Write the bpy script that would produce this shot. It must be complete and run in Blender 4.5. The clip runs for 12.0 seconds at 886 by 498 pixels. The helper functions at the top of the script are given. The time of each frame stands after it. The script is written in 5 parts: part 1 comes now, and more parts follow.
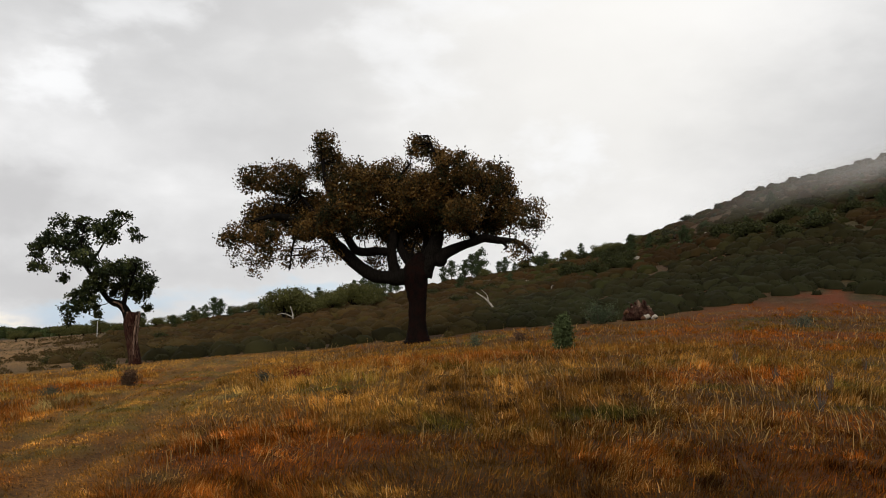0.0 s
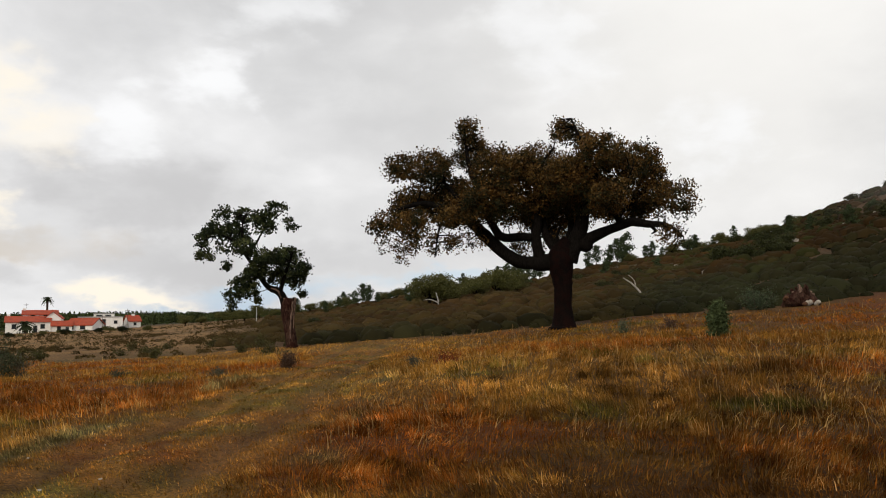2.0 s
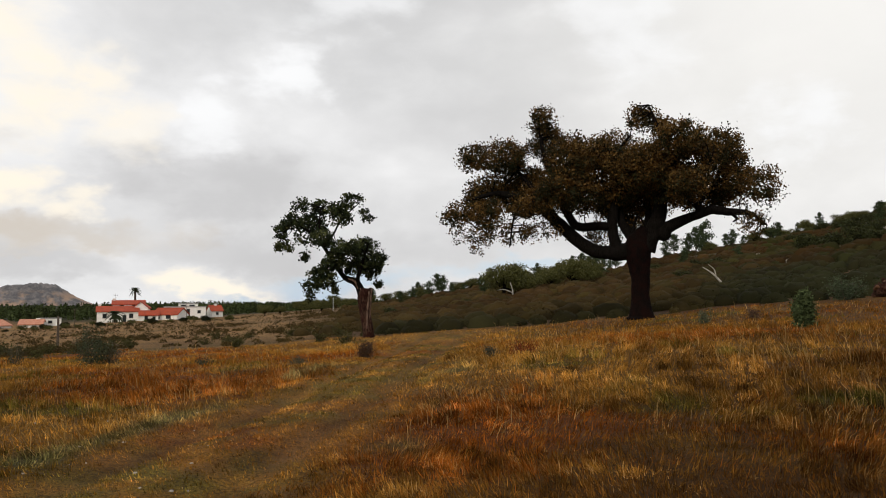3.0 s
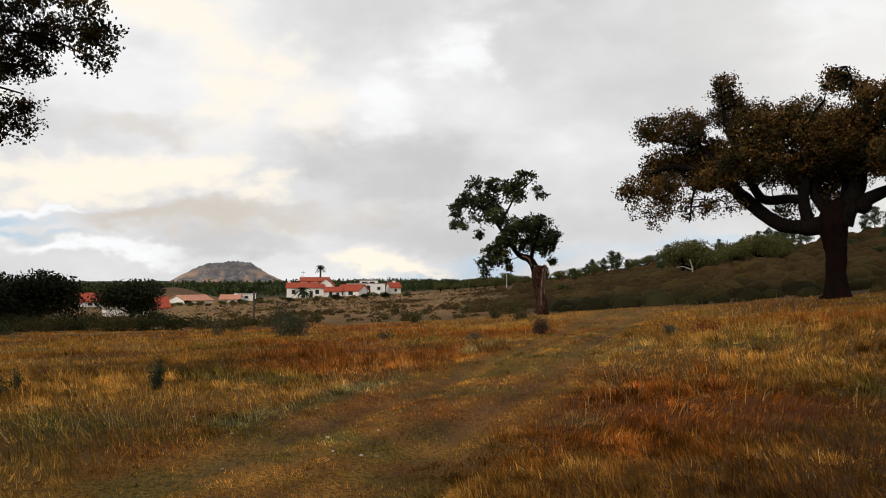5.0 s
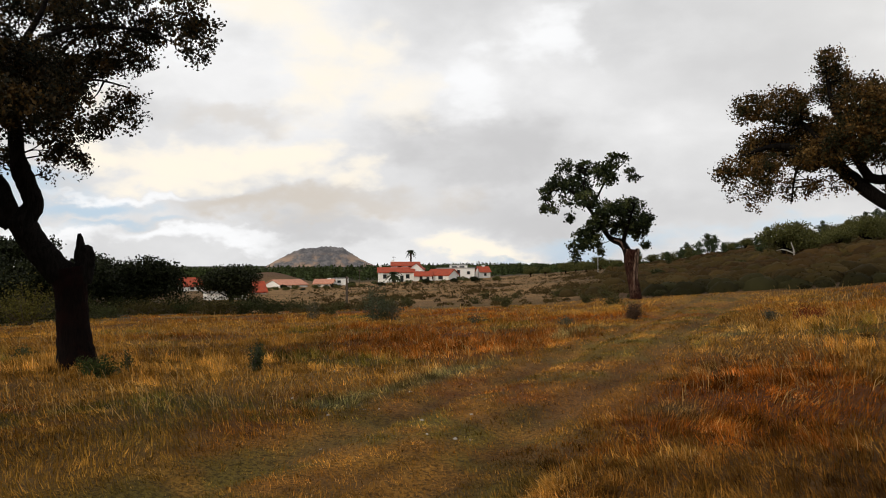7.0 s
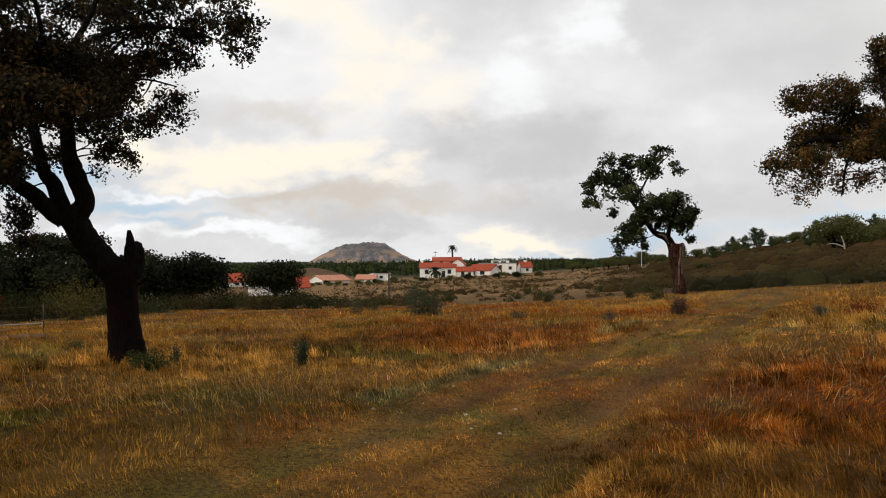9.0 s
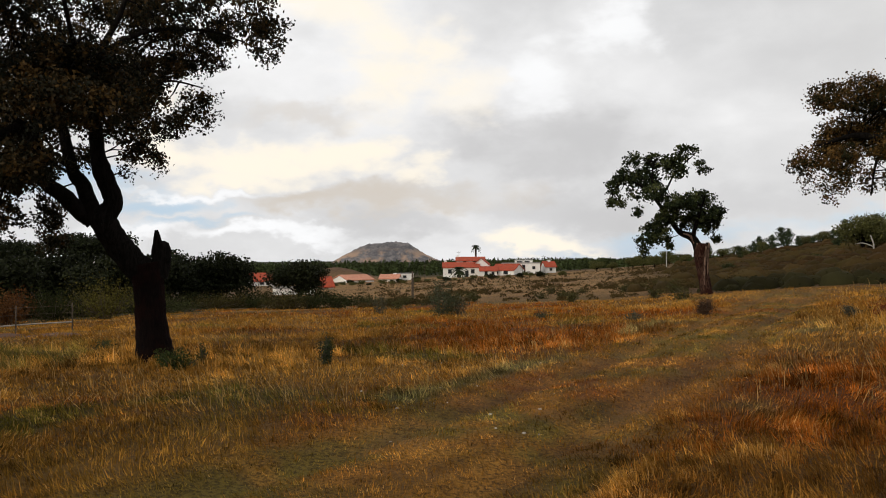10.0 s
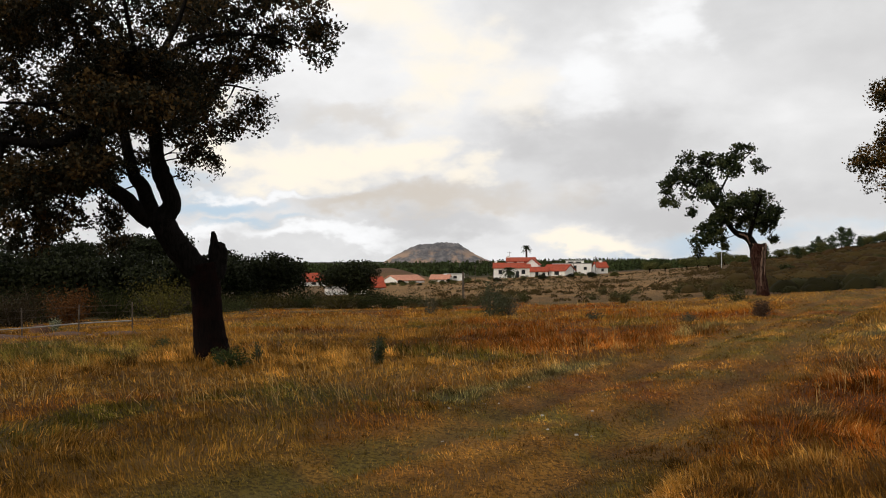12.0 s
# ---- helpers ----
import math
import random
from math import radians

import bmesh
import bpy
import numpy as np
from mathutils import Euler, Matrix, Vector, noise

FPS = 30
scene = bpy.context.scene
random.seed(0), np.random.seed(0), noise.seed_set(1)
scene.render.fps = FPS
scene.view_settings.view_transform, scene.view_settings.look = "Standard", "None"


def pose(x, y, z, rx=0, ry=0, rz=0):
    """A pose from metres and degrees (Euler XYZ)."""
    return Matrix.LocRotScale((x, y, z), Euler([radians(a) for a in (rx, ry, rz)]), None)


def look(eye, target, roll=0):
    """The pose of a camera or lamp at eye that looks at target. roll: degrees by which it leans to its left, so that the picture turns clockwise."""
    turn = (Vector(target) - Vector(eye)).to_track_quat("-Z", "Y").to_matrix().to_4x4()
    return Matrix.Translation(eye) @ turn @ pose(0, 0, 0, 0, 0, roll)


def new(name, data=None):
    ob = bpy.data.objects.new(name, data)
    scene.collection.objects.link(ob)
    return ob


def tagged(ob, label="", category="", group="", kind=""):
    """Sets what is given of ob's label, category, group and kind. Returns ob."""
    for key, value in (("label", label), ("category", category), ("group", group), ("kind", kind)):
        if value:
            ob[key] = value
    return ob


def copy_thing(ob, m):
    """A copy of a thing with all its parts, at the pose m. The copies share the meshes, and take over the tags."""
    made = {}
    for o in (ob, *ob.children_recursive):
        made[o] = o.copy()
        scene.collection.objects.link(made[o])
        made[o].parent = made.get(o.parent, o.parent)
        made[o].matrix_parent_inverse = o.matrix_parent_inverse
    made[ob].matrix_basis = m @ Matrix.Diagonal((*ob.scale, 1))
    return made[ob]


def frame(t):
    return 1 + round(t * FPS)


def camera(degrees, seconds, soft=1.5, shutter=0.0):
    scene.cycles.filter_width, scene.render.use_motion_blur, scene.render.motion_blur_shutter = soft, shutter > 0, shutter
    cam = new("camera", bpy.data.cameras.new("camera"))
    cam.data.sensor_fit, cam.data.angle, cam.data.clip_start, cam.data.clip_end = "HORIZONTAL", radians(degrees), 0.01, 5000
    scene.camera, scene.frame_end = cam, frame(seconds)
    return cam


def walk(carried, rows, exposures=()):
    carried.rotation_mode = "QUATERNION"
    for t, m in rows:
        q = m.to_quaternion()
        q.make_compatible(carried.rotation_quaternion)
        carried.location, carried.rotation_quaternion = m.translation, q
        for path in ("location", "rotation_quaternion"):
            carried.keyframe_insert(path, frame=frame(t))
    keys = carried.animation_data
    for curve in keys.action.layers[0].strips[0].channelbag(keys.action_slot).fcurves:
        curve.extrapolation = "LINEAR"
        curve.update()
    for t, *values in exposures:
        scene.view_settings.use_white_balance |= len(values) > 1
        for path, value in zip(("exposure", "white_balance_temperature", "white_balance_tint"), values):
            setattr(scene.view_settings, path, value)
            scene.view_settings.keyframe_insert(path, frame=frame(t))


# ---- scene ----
cam = camera(56.77, 12.0, soft=1.0)
PATH = [
    (0.0, pose(-0.000, 0.000, 1.600, 95.211, 0.305, 0.027)),
    (0.5, pose(-0.028, -0.003, 1.606, 94.985, 0.264, 2.521)),
    (1.0, pose(-0.052, 0.016, 1.601, 94.774, 0.191, 5.155)),
    (1.5, pose(-0.063, 0.045, 1.600, 94.536, 0.219, 7.693)),
    (2.0, pose(-0.090, 0.057, 1.602, 94.266, 0.212, 9.999)),
    (2.5, pose(-0.110, 0.029, 1.607, 93.948, 0.217, 12.398)),
    (3.0, pose(-0.131, 0.026, 1.608, 93.591, 0.222, 15.155)),
    (3.5, pose(-0.154, 0.020, 1.596, 93.201, 0.167, 18.453)),
    (5.5, pose(-0.157, -0.044, 1.592, 91.720, 0.116, 29.336)),
    (6.0, pose(-0.166, -0.046, 1.595, 91.429, 0.148, 31.012)),
    (6.5, pose(-0.173, -0.047, 1.595, 91.179, 0.214, 32.353)),
    (7.0, pose(-0.181, -0.043, 1.598, 90.980, 0.285, 33.442)),
    (9.0, pose(-0.199, -0.055, 1.592, 90.670, 0.455, 36.345)),
    (9.5, pose(-0.195, -0.065, 1.592, 90.652, 0.475, 37.148)),
    (10.0, pose(-0.197, -0.074, 1.593, 90.660, 0.441, 37.974)),
    (10.5, pose(-0.201, -0.083, 1.594, 90.667, 0.427, 38.816)),
    (11.0, pose(-0.193, -0.094, 1.595, 90.675, 0.441, 39.725)),
    (11.5, pose(-0.194, -0.106, 1.602, 90.685, 0.397, 40.618)),
    (12.0, pose(-0.186, -0.111, 1.598, 90.719, 0.402, 41.491)),
]
walk(cam, PATH)

# ---- world, sun ----
SUN_AZ, SUN_EL = 168.0, 32.0          # degrees to the left of +y, and up


def heading(az, el=0.0):
    a, e = radians(az), radians(el)
    return Vector((-math.sin(a) * math.cos(e), math.cos(a) * math.cos(e), math.sin(e)))


class Nodes:
    """Short forms for building a node tree."""

    def __init__(self, tree):
        self.tree = tree
        tree.nodes.clear()

    def add(self, kind, operation="", use_clamp=False, data_type="", blend_type="", interpolation_type="", sky_type="", sun_disc=True, attribute_name=""):
        node = self.tree.nodes.new(kind)
        if operation:
            node.operation = operation
        if use_clamp:
            node.use_clamp = True
        if data_type:
            node.data_type = data_type
        if blend_type:
            node.blend_type = blend_type
        if interpolation_type:
            node.interpolation_type = interpolation_type
        if sky_type:
            node.sky_type = sky_type
        if not sun_disc:
            node.sun_disc = False
        if attribute_name:
            node.attribute_name = attribute_name
        return node

    def link(self, a, b):
        self.tree.links.new(a, b)

    def put(self, socket, value):
        if isinstance(value, bpy.types.NodeSocket):
            self.link(value, socket)
        else:
            socket.default_value = value

    def math(self, op, a, b=0.0, clamp=False):
        n = self.add("ShaderNodeMath", operation=op, use_clamp=clamp)
        self.put(n.inputs[0], a)
        self.put(n.inputs[1], b)
        return n.outputs[0]

    def mix(self, fac, a, b, blend="MIX"):
        n = self.add("ShaderNodeMix", data_type="RGBA", blend_type=blend)
        self.put(n.inputs[0], fac)
        self.put(n.inputs[6], (*a, 1) if isinstance(a, tuple) else a)
        self.put(n.inputs[7], (*b, 1) if isinstance(b, tuple) else b)
        return n.outputs[2]

    def noise(self, vector, scale, detail=4.0, rough=0.55, distortion=0.0):
        n = self.add("ShaderNodeTexNoise")
        if vector is not None:
            self.link(vector, n.inputs["Vector"])
        n.inputs["Scale"].default_value, n.inputs["Detail"].default_value = scale, detail
        n.inputs["Roughness"].default_value, n.inputs["Distortion"].default_value = rough, distortion
        return n.outputs["Fac"]

    def step(self, value, low, high):
        n = self.add("ShaderNodeMapRange", interpolation_type="SMOOTHSTEP")
        self.put(n.inputs[0], value)
        n.inputs[1].default_value, n.inputs[2].default_value = low, high
        return n.outputs[0]


def build_world():
    world = bpy.data.worlds.new("sky")
    world.use_nodes = True
    scene.world = world
    n = Nodes(world.node_tree)
    way = n.add("ShaderNodeTexCoord").outputs["Generated"]
    clear = n.add("ShaderNodeTexSky", sky_type="NISHITA", sun_disc=False)
    clear.sun_elevation, clear.sun_rotation = radians(SUN_EL), radians(-SUN_AZ)
    stretch = n.add("ShaderNodeMapping")
    n.link(way, stretch.inputs["Vector"])
    stretch.inputs["Scale"].default_value = (1.0, 1.0, 1.8)
    stretch.inputs["Location"].default_value = (3.1, 1.7, 0.4)
    big = n.noise(stretch.outputs[0], 1.9, 3.0, 0.4, 0.3)
    fine = n.noise(stretch.outputs[0], 5.5, 4.0, 0.45, 0.4)
    flat = n.add("ShaderNodeMapping")
    n.link(way, flat.inputs["Vector"])
    flat.inputs["Scale"].default_value = (1.0, 1.0, 1.9)
    torn_edge = n.noise(flat.outputs[0], 15.0, 6.0, 0.55, 0.3)
    body = n.math("ADD", n.math("MULTIPLY", big, 0.55), n.math("ADD", n.math("MULTIPLY", fine, 0.30), n.math("MULTIPLY", torn_edge, 0.15)))
    grey = n.mix(n.step(body, 0.36, 0.64), (0.64, 0.64, 0.645), (0.935, 0.932, 0.935))

    def billow(scale, amount):
        t = n.add("ShaderNodeTexNoise")
        n.link(flat.outputs[0], t.inputs["Vector"])
        t.inputs["Scale"].default_value, t.inputs["Detail"].default_value, t.inputs["Roughness"].default_value = scale, 5.0, 0.55
        c = n.add("ShaderNodeVectorMath", operation="SUBTRACT")
        n.link(t.outputs["Color"], c.inputs[0])
        c.inputs[1].default_value = (0.5, 0.5, 0.5)
        m = n.add("ShaderNodeVectorMath", operation="MULTIPLY")
        n.link(c.outputs[0], m.inputs[0])
        m.inputs[1].default_value = (amount, amount, amount * 0.55)
        return m.outputs[0]

    def plus(a, b):
        v = n.add("ShaderNodeVectorMath", operation="ADD")
        n.link(a, v.inputs[0])
        n.link(b, v.inputs[1])
        return v.outputs[0]

    bent = plus(plus(way, billow(5.0, 0.22)), billow(16.0, 0.10))

    def glow(az, el, wide, tall, strength, rag=1.8):
        """Where the cloud is thin or thick: a ragged oval about a heading."""
        at = heading(az, el)
        off = n.add("ShaderNodeVectorMath", operation="SUBTRACT")
        n.link(bent, off.inputs[0])
        off.inputs[1].default_value = at
        size = n.add("ShaderNodeVectorMath", operation="MULTIPLY")
        n.link(off.outputs[0], size.inputs[0])
        size.inputs[1].default_value = (1 / wide, 1 / wide, 1 / tall)
        length = n.add("ShaderNodeVectorMath", operation="LENGTH")
        n.link(size.outputs[0], length.inputs[0])
        near = n.step(length.outputs["Value"], 1.25, 0.0)
        ragged = n.math("ADD", near, n.math("MULTIPLY", n.math("SUBTRACT", n.math("ADD", n.math("MULTIPLY", fine, 0.5), n.math("MULTIPLY", torn_edge, 0.5)), 0.5), rag))
        return n.math("MULTIPLY", n.step(ragged, 0.05, 1.0), n.math("MULTIPLY", n.step(near, 0.0, 0.3), strength))

    cloud = grey
    # grey banks, then thin bright cloud, warm breaks low down, blue gaps at the horizon
    sun_side = n.math("POWER", n.math("MAXIMUM", dot(n, way, heading(-11, 19)), 0.0), 22.0)
    cloud = n.mix(n.math("MULTIPLY", sun_side, 0.75), cloud, (1.0, 0.98, 0.94))
    for az, el, wide, tall, strength in ((30, 7.5, 0.16, 0.07, 0.75), (28, 3.5, 0.15, 0.035, 0.6), (37, 8.0, 0.09, 0.05, 0.6), (40.5, 2.2, 0.10, 0.020, 0.6), (20, 3.5, 0.2, 0.035, 0.45),
                                         (6, 6, 0.25, 0.06, 0.35), (56, 10.5, 0.12, 0.025, 0.45), (15, 12, 0.2, 0.06, 0.3), (12, 22, 0.25, 0.05, 0.3), (36, 20, 0.10, 0.08, 0.3)):
        cloud = n.mix(glow(az, el, wide, tall, strength), cloud, (0.54, 0.535, 0.54))
    for az, el, wide, tall, strength in ((43.5, 3.6, 0.14, 0.026, 0.9), (48, 3.8, 0.10, 0.014, 0.8), (37, 4.4, 0.12, 0.03, 0.7), (47, 9.8, 0.12, 0.022, 0.5)):
        cloud = n.mix(glow(az, el, wide, tall, strength), cloud, (0.66, 0.60, 0.53))
    for az, el, wide, tall, strength in ((58, 7.6, 0.11, 0.034, 1.0), (52, 7.2, 0.11, 0.036, 1.0), (46.5, 7.0, 0.10, 0.036, 1.0), (53, 5.6, 0.10, 0.018, 0.9), (48, 5.2, 0.09, 0.020, 0.8), (37, 11, 0.06, 0.05, 0.5), (42.8, 6.6, 0.07, 0.036, 1.0), (39.0, 5.8, 0.05, 0.022, 0.8), (42, 13, 0.10, 0.085, 1.0),
                                         (31.2, 1.3, 0.065, 0.022, 1.0), (28.5, 0.8, 0.05, 0.012, 0.7), (60, 11, 0.10, 0.03, 0.7), (45, 18, 0.09, 0.06, 0.8)):
        cloud = n.mix(glow(az, el, wide, tall, strength, 2.4), cloud, (1.04, 0.955, 0.81))
    for az, el, wide, tall, strength in ((25.5, 15, 0.07, 0.05, 0.9), (55, 16, 0.18, 0.07, 0.9), (31, 12, 0.06, 0.06, 0.8), (60, 1.8, 0.12, 0.016, 0.9), (50, 1.5, 0.14, 0.012, 1.0), (55, 4.4, 0.12, 0.008, 0.9), (-9, 11, 0.07, 0.05, 0.7),
                                         (2, 19, 0.10, 0.10, 0.6), (-4, 26, 0.2, 0.08, 0.7), (22, 21, 0.12, 0.06, 0.6)):
        cloud = n.mix(glow(az, el, wide, tall, strength, 2.2), cloud, (0.985, 0.99, 1.0))
    cloud = n.mix(glow(-42, 10, 0.52, 0.26, 0.85, 0.3), cloud, (0.47, 0.47, 0.475))
    gaps = 0.0
    for az, el, wide, tall, strength in ((57, 3.6, 0.10, 0.016, 1.0), (54.5, 2.4, 0.10, 0.010, 0.9), (63, 5.0, 0.13, 0.025, 1.0), (21, 1.8, 0.14, 0.022, 0.9), (12, 2.0, 0.14, 0.020, 0.7), (28, 0.3, 0.09, 0.010, 0.7)):
        gaps = n.math("MAXIMUM", gaps, glow(az, el, wide, tall, strength))
    blue = n.add("ShaderNodeBackground")
    thin = n.add("ShaderNodeVectorMath", operation="SCALE")
    n.link(clear.outputs[0], thin.inputs[0])
    thin.inputs["Scale"].default_value = 0.10
    n.link(n.mix(0.7, thin.outputs[0], (0.50, 0.70, 0.93)), blue.inputs["Color"])
    blue.inputs["Strength"].default_value = 1.0
    white = n.add("ShaderNodeBackground")
    n.link(cloud, white.inputs["Color"])
    white.inputs["Strength"].default_value = 1.0
    both = n.add("ShaderNodeMixShader")
    n.put(both.inputs[0], n.math("SUBTRACT", 1.0, n.math("MULTIPLY", gaps, 0.8)))
    n.link(blue.outputs[0], both.inputs[1])
    n.link(white.outputs[0], both.inputs[2])
    out = n.add("ShaderNodeOutputWorld")
    n.link(both.outputs[0], out.inputs["Surface"])


def dot(n, vector, constant):
    d = n.add("ShaderNodeVectorMath", operation="DOT_PRODUCT")
    n.link(vector, d.inputs[0])
    d.inputs[1].default_value = constant
    return d.outputs["Value"]


build_world()
sun = new("sun", bpy.data.lights.new("sun", "SUN"))
sun.data.energy, sun.data.angle, sun.data.color = 1.55, radians(22), (1.0, 0.88, 0.71)
sun.matrix_world = look(heading(SUN_AZ, SUN_EL) * 100, (0, 0, 0))


# ---- materials ----
def material(name, build):
    mat = bpy.data.materials.new(name)
    mat.use_nodes = True
    n = Nodes(mat.node_tree)
    out = n.add("ShaderNodeOutputMaterial")
    n.link(build(n), out.inputs["Surface"])
    return mat


def position(n):
    return n.add("ShaderNodeNewGeometry").outputs["Position"]


def principled(n, colour, rough=0.8, bump=None, strength=0.4, distance=0.02, specular=0.3):
    p = n.add("ShaderNodeBsdfPrincipled")
    n.put(p.inputs["Base Color"], (*colour, 1) if isinstance(colour, tuple) else colour)
    n.put(p.inputs["Roughness"], rough)
    p.inputs["Specular IOR Level"].default_value = specular
    if bump is not None:
        b = n.add("ShaderNodeBump")
        b.inputs["Strength"].default_value, b.inputs["Distance"].default_value = strength, distance
        n.link(bump, b.inputs["Height"])
        n.link(b.outputs[0], p.inputs["Normal"])
    return p.outputs[0]


def tinted(name, vary=0.5, through_light=0.25, rough=0.75, specular=0.2, grain=0.0):
    """For leaves and grass: the colour of each blade from the mesh, with a spread from piece to piece."""
    def build(n):
        tint = n.add("ShaderNodeAttribute", attribute_name="tint").outputs["Color"]
        each = n.add("ShaderNodeNewGeometry").outputs["Random Per Island"]
        level = n.math("ADD", n.math("MULTIPLY", each, vary), 1.0 - vary * 0.5)
        scaled = n.add("ShaderNodeVectorMath", operation="SCALE")
        n.link(tint, scaled.inputs[0])
        n.link(level, scaled.inputs["Scale"])
        colour = scaled.outputs[0]
        if grain:
            colour = n.mix(n.math("MULTIPLY", n.noise(position(n), grain, 5.0, 0.65), 0.6), colour, (0.02, 0.014, 0.008))
        front = principled(n, colour, rough, specular=specular)
        back = n.add("ShaderNodeBsdfTranslucent")
        n.link(colour, back.inputs["Color"])
        both = n.add("ShaderNodeMixShader")
        both.inputs[0].default_value = through_light
        n.link(front, both.inputs[1])
        n.link(back.outputs[0], both.inputs[2])
        return both.outputs[0]
    return material(name, build)


def ground_look(n):
    tint = n.add("ShaderNodeAttribute", attribute_name="tint").outputs["Color"]
    where = position(n)
    fine, mid = n.noise(where, 24.0, 6.0, 0.75), n.noise(where, 1.3, 4.0, 0.6)
    straws = n.noise(where, 60.0, 3.0, 0.7, 1.5)
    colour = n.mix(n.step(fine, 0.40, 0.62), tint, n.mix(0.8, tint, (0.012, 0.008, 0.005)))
    colour = n.mix(n.math("MULTIPLY", n.step(straws, 0.55, 0.68), 0.7), colour, n.mix(0.35, tint, (0.22, 0.12, 0.03)))
    colour = n.mix(n.math("MULTIPLY", n.step(mid, 0.5, 0.7), 0.4), colour, n.mix(0.5, tint, (0.16, 0.10, 0.05)))
    return principled(n, colour, 0.95, n.math("ADD", fine, mid), 0.8, 0.06, 0.1)


def bark_look(dark, light, red=None):
    def build(n):
        where = n.add("ShaderNodeTexCoord").outputs["Object"]
        m = n.add("ShaderNodeMapping")
        n.link(where, m.inputs["Vector"])
        m.inputs["Scale"].default_value = (1, 1, 0.22)
        ridges, stains = n.noise(m.outputs[0], 16.0, 6.0, 0.7, 1.2), n.noise(where, 2.2, 4.0, 0.6)
        colour = n.mix(n.step(ridges, 0.38, 0.62), dark, light)
        if red:
            colour = n.mix(n.math("MULTIPLY", n.step(stains, 0.42, 0.62), 0.7), colour, red)
        return principled(n, colour, 0.95, ridges, 1.0, 0.05, 0.05)
    return build


def speckled(a, b, scale, rough=0.85, strength=0.4):
    def build(n):
        where = position(n)
        fine, large = n.noise(where, scale, 5.0, 0.65), n.noise(where, scale * 0.13, 3.0)
        colour = n.mix(n.step(fine, 0.35, 0.68), a, b)
        colour = n.mix(n.math("MULTIPLY", n.step(large, 0.45, 0.7), 0.35), colour, tuple(v * 0.6 for v in a))
        return principled(n, colour, rough, fine, strength, 0.03)
    return build


def tile_look(n):
    where = n.add("ShaderNodeTexCoord").outputs["Object"]
    rows = n.add("ShaderNodeTexWave")
    n.link(where, rows.inputs["Vector"])
    rows.inputs["Scale"].default_value, rows.inputs["Distortion"].default_value = 1.3, 0.4
    worn = n.noise(where, 1.1, 5.0, 0.7)
    colour = n.mix(n.step(worn, 0.35, 0.7), (0.36, 0.055, 0.020), (0.22, 0.045, 0.022))
    return principled(n, colour, 0.8, rows.outputs["Fac"], 0.6, 0.05)


def mist_look(n):
    where = position(n)
    m = n.add("ShaderNodeMapping")
    n.link(where, m.inputs["Vector"])
    m.inputs["Scale"].default_value = (1, 1, 1.5)
    wisps = n.noise(m.outputs[0], 0.05, 4.0, 0.5, 0.3)
    part_of = n.add("ShaderNodeSeparateXYZ")
    n.link(n.add("ShaderNodeTexCoord").outputs["UV"], part_of.inputs[0])
    lift = n.math("ADD", part_of.outputs["Y"], n.math("MULTIPLY", n.math("SUBTRACT", wisps, 0.5), 0.28))
    low = n.math("MULTIPLY", n.step(lift, 0.24, 0.66), n.step(part_of.outputs["Y"], 0.85, 0.40))
    side = n.math("MULTIPLY", n.step(part_of.outputs["X"], 0.0, 0.5), n.step(part_of.outputs["Y"], 0.0, 0.3))
    dense = n.math("MULTIPLY", n.math("MULTIPLY", low, side), 0.32)
    d, c = n.add("ShaderNodeBsdfDiffuse"), n.add("ShaderNodeBsdfTransparent")
    d.inputs["Color"].default_value = (0.60, 0.605, 0.61, 1)
    out = n.add("ShaderNodeMixShader")
    n.link(dense, out.inputs[0])
    n.link(c.outputs[0], out.inputs[1])
    n.link(d.outputs[0], out.inputs[2])
    return out.outputs[0]


def mountain_look(n):
    where = position(n)
    rock, bands = n.noise(where, 0.045, 6.0, 0.75), n.noise(where, 0.016, 4.0, 0.6)
    part_of = n.add("ShaderNodeSeparateXYZ")
    n.link(where, part_of.inputs[0])
    foot = n.step(part_of.outputs["Z"], 40.0, 14.0)
    colour = n.mix(n.step(rock, 0.4, 0.65), (0.075, 0.075, 0.082), (0.17, 0.155, 0.155))
    # warm bare patches on the foot, the sunlight on them put into the colour
    colour = n.mix(n.math("MULTIPLY", n.math("MULTIPLY", n.step(bands, 0.46, 0.60), foot), 0.8), colour, (0.33, 0.22, 0.15))
    return principled(n, colour, 0.95)


GROUND = material("ground", ground_look)
GRASS = tinted("dry_grass", 0.7, 0.22, 0.9, 0.03)
LEAVES = tinted("oak_leaves", 0.5, 0.10, 0.65, 0.10)
SHRUB_LEAVES = tinted("shrub_leaves", 0.4, 0.12, 0.85, 0.05)
SCRUB_BODY = tinted("scrub_body", 0.25, 0.0, 0.95, 0.03, 6.0)
NEEDLES = tinted("needles", 0.7, 0.12, 0.8, 0.08)
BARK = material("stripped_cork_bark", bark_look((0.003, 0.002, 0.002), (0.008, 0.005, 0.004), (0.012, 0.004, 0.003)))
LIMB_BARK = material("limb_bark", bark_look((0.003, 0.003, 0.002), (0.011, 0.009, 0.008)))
PALE_BARK = material("weathered_bark", bark_look((0.006, 0.004, 0.003), (0.085, 0.045, 0.032), (0.024, 0.007, 0.005)))
SPLIT_BARK = material("split_bark", bark_look((0.05, 0.03, 0.022), (0.24, 0.16, 0.12)))
GREY_WOOD = material("bleached_wood", bark_look((0.20, 0.18, 0.16), (0.45, 0.42, 0.38)))
PINE_BARK = material("pine_bark", bark_look((0.03, 0.022, 0.018), (0.10, 0.075, 0.06)))
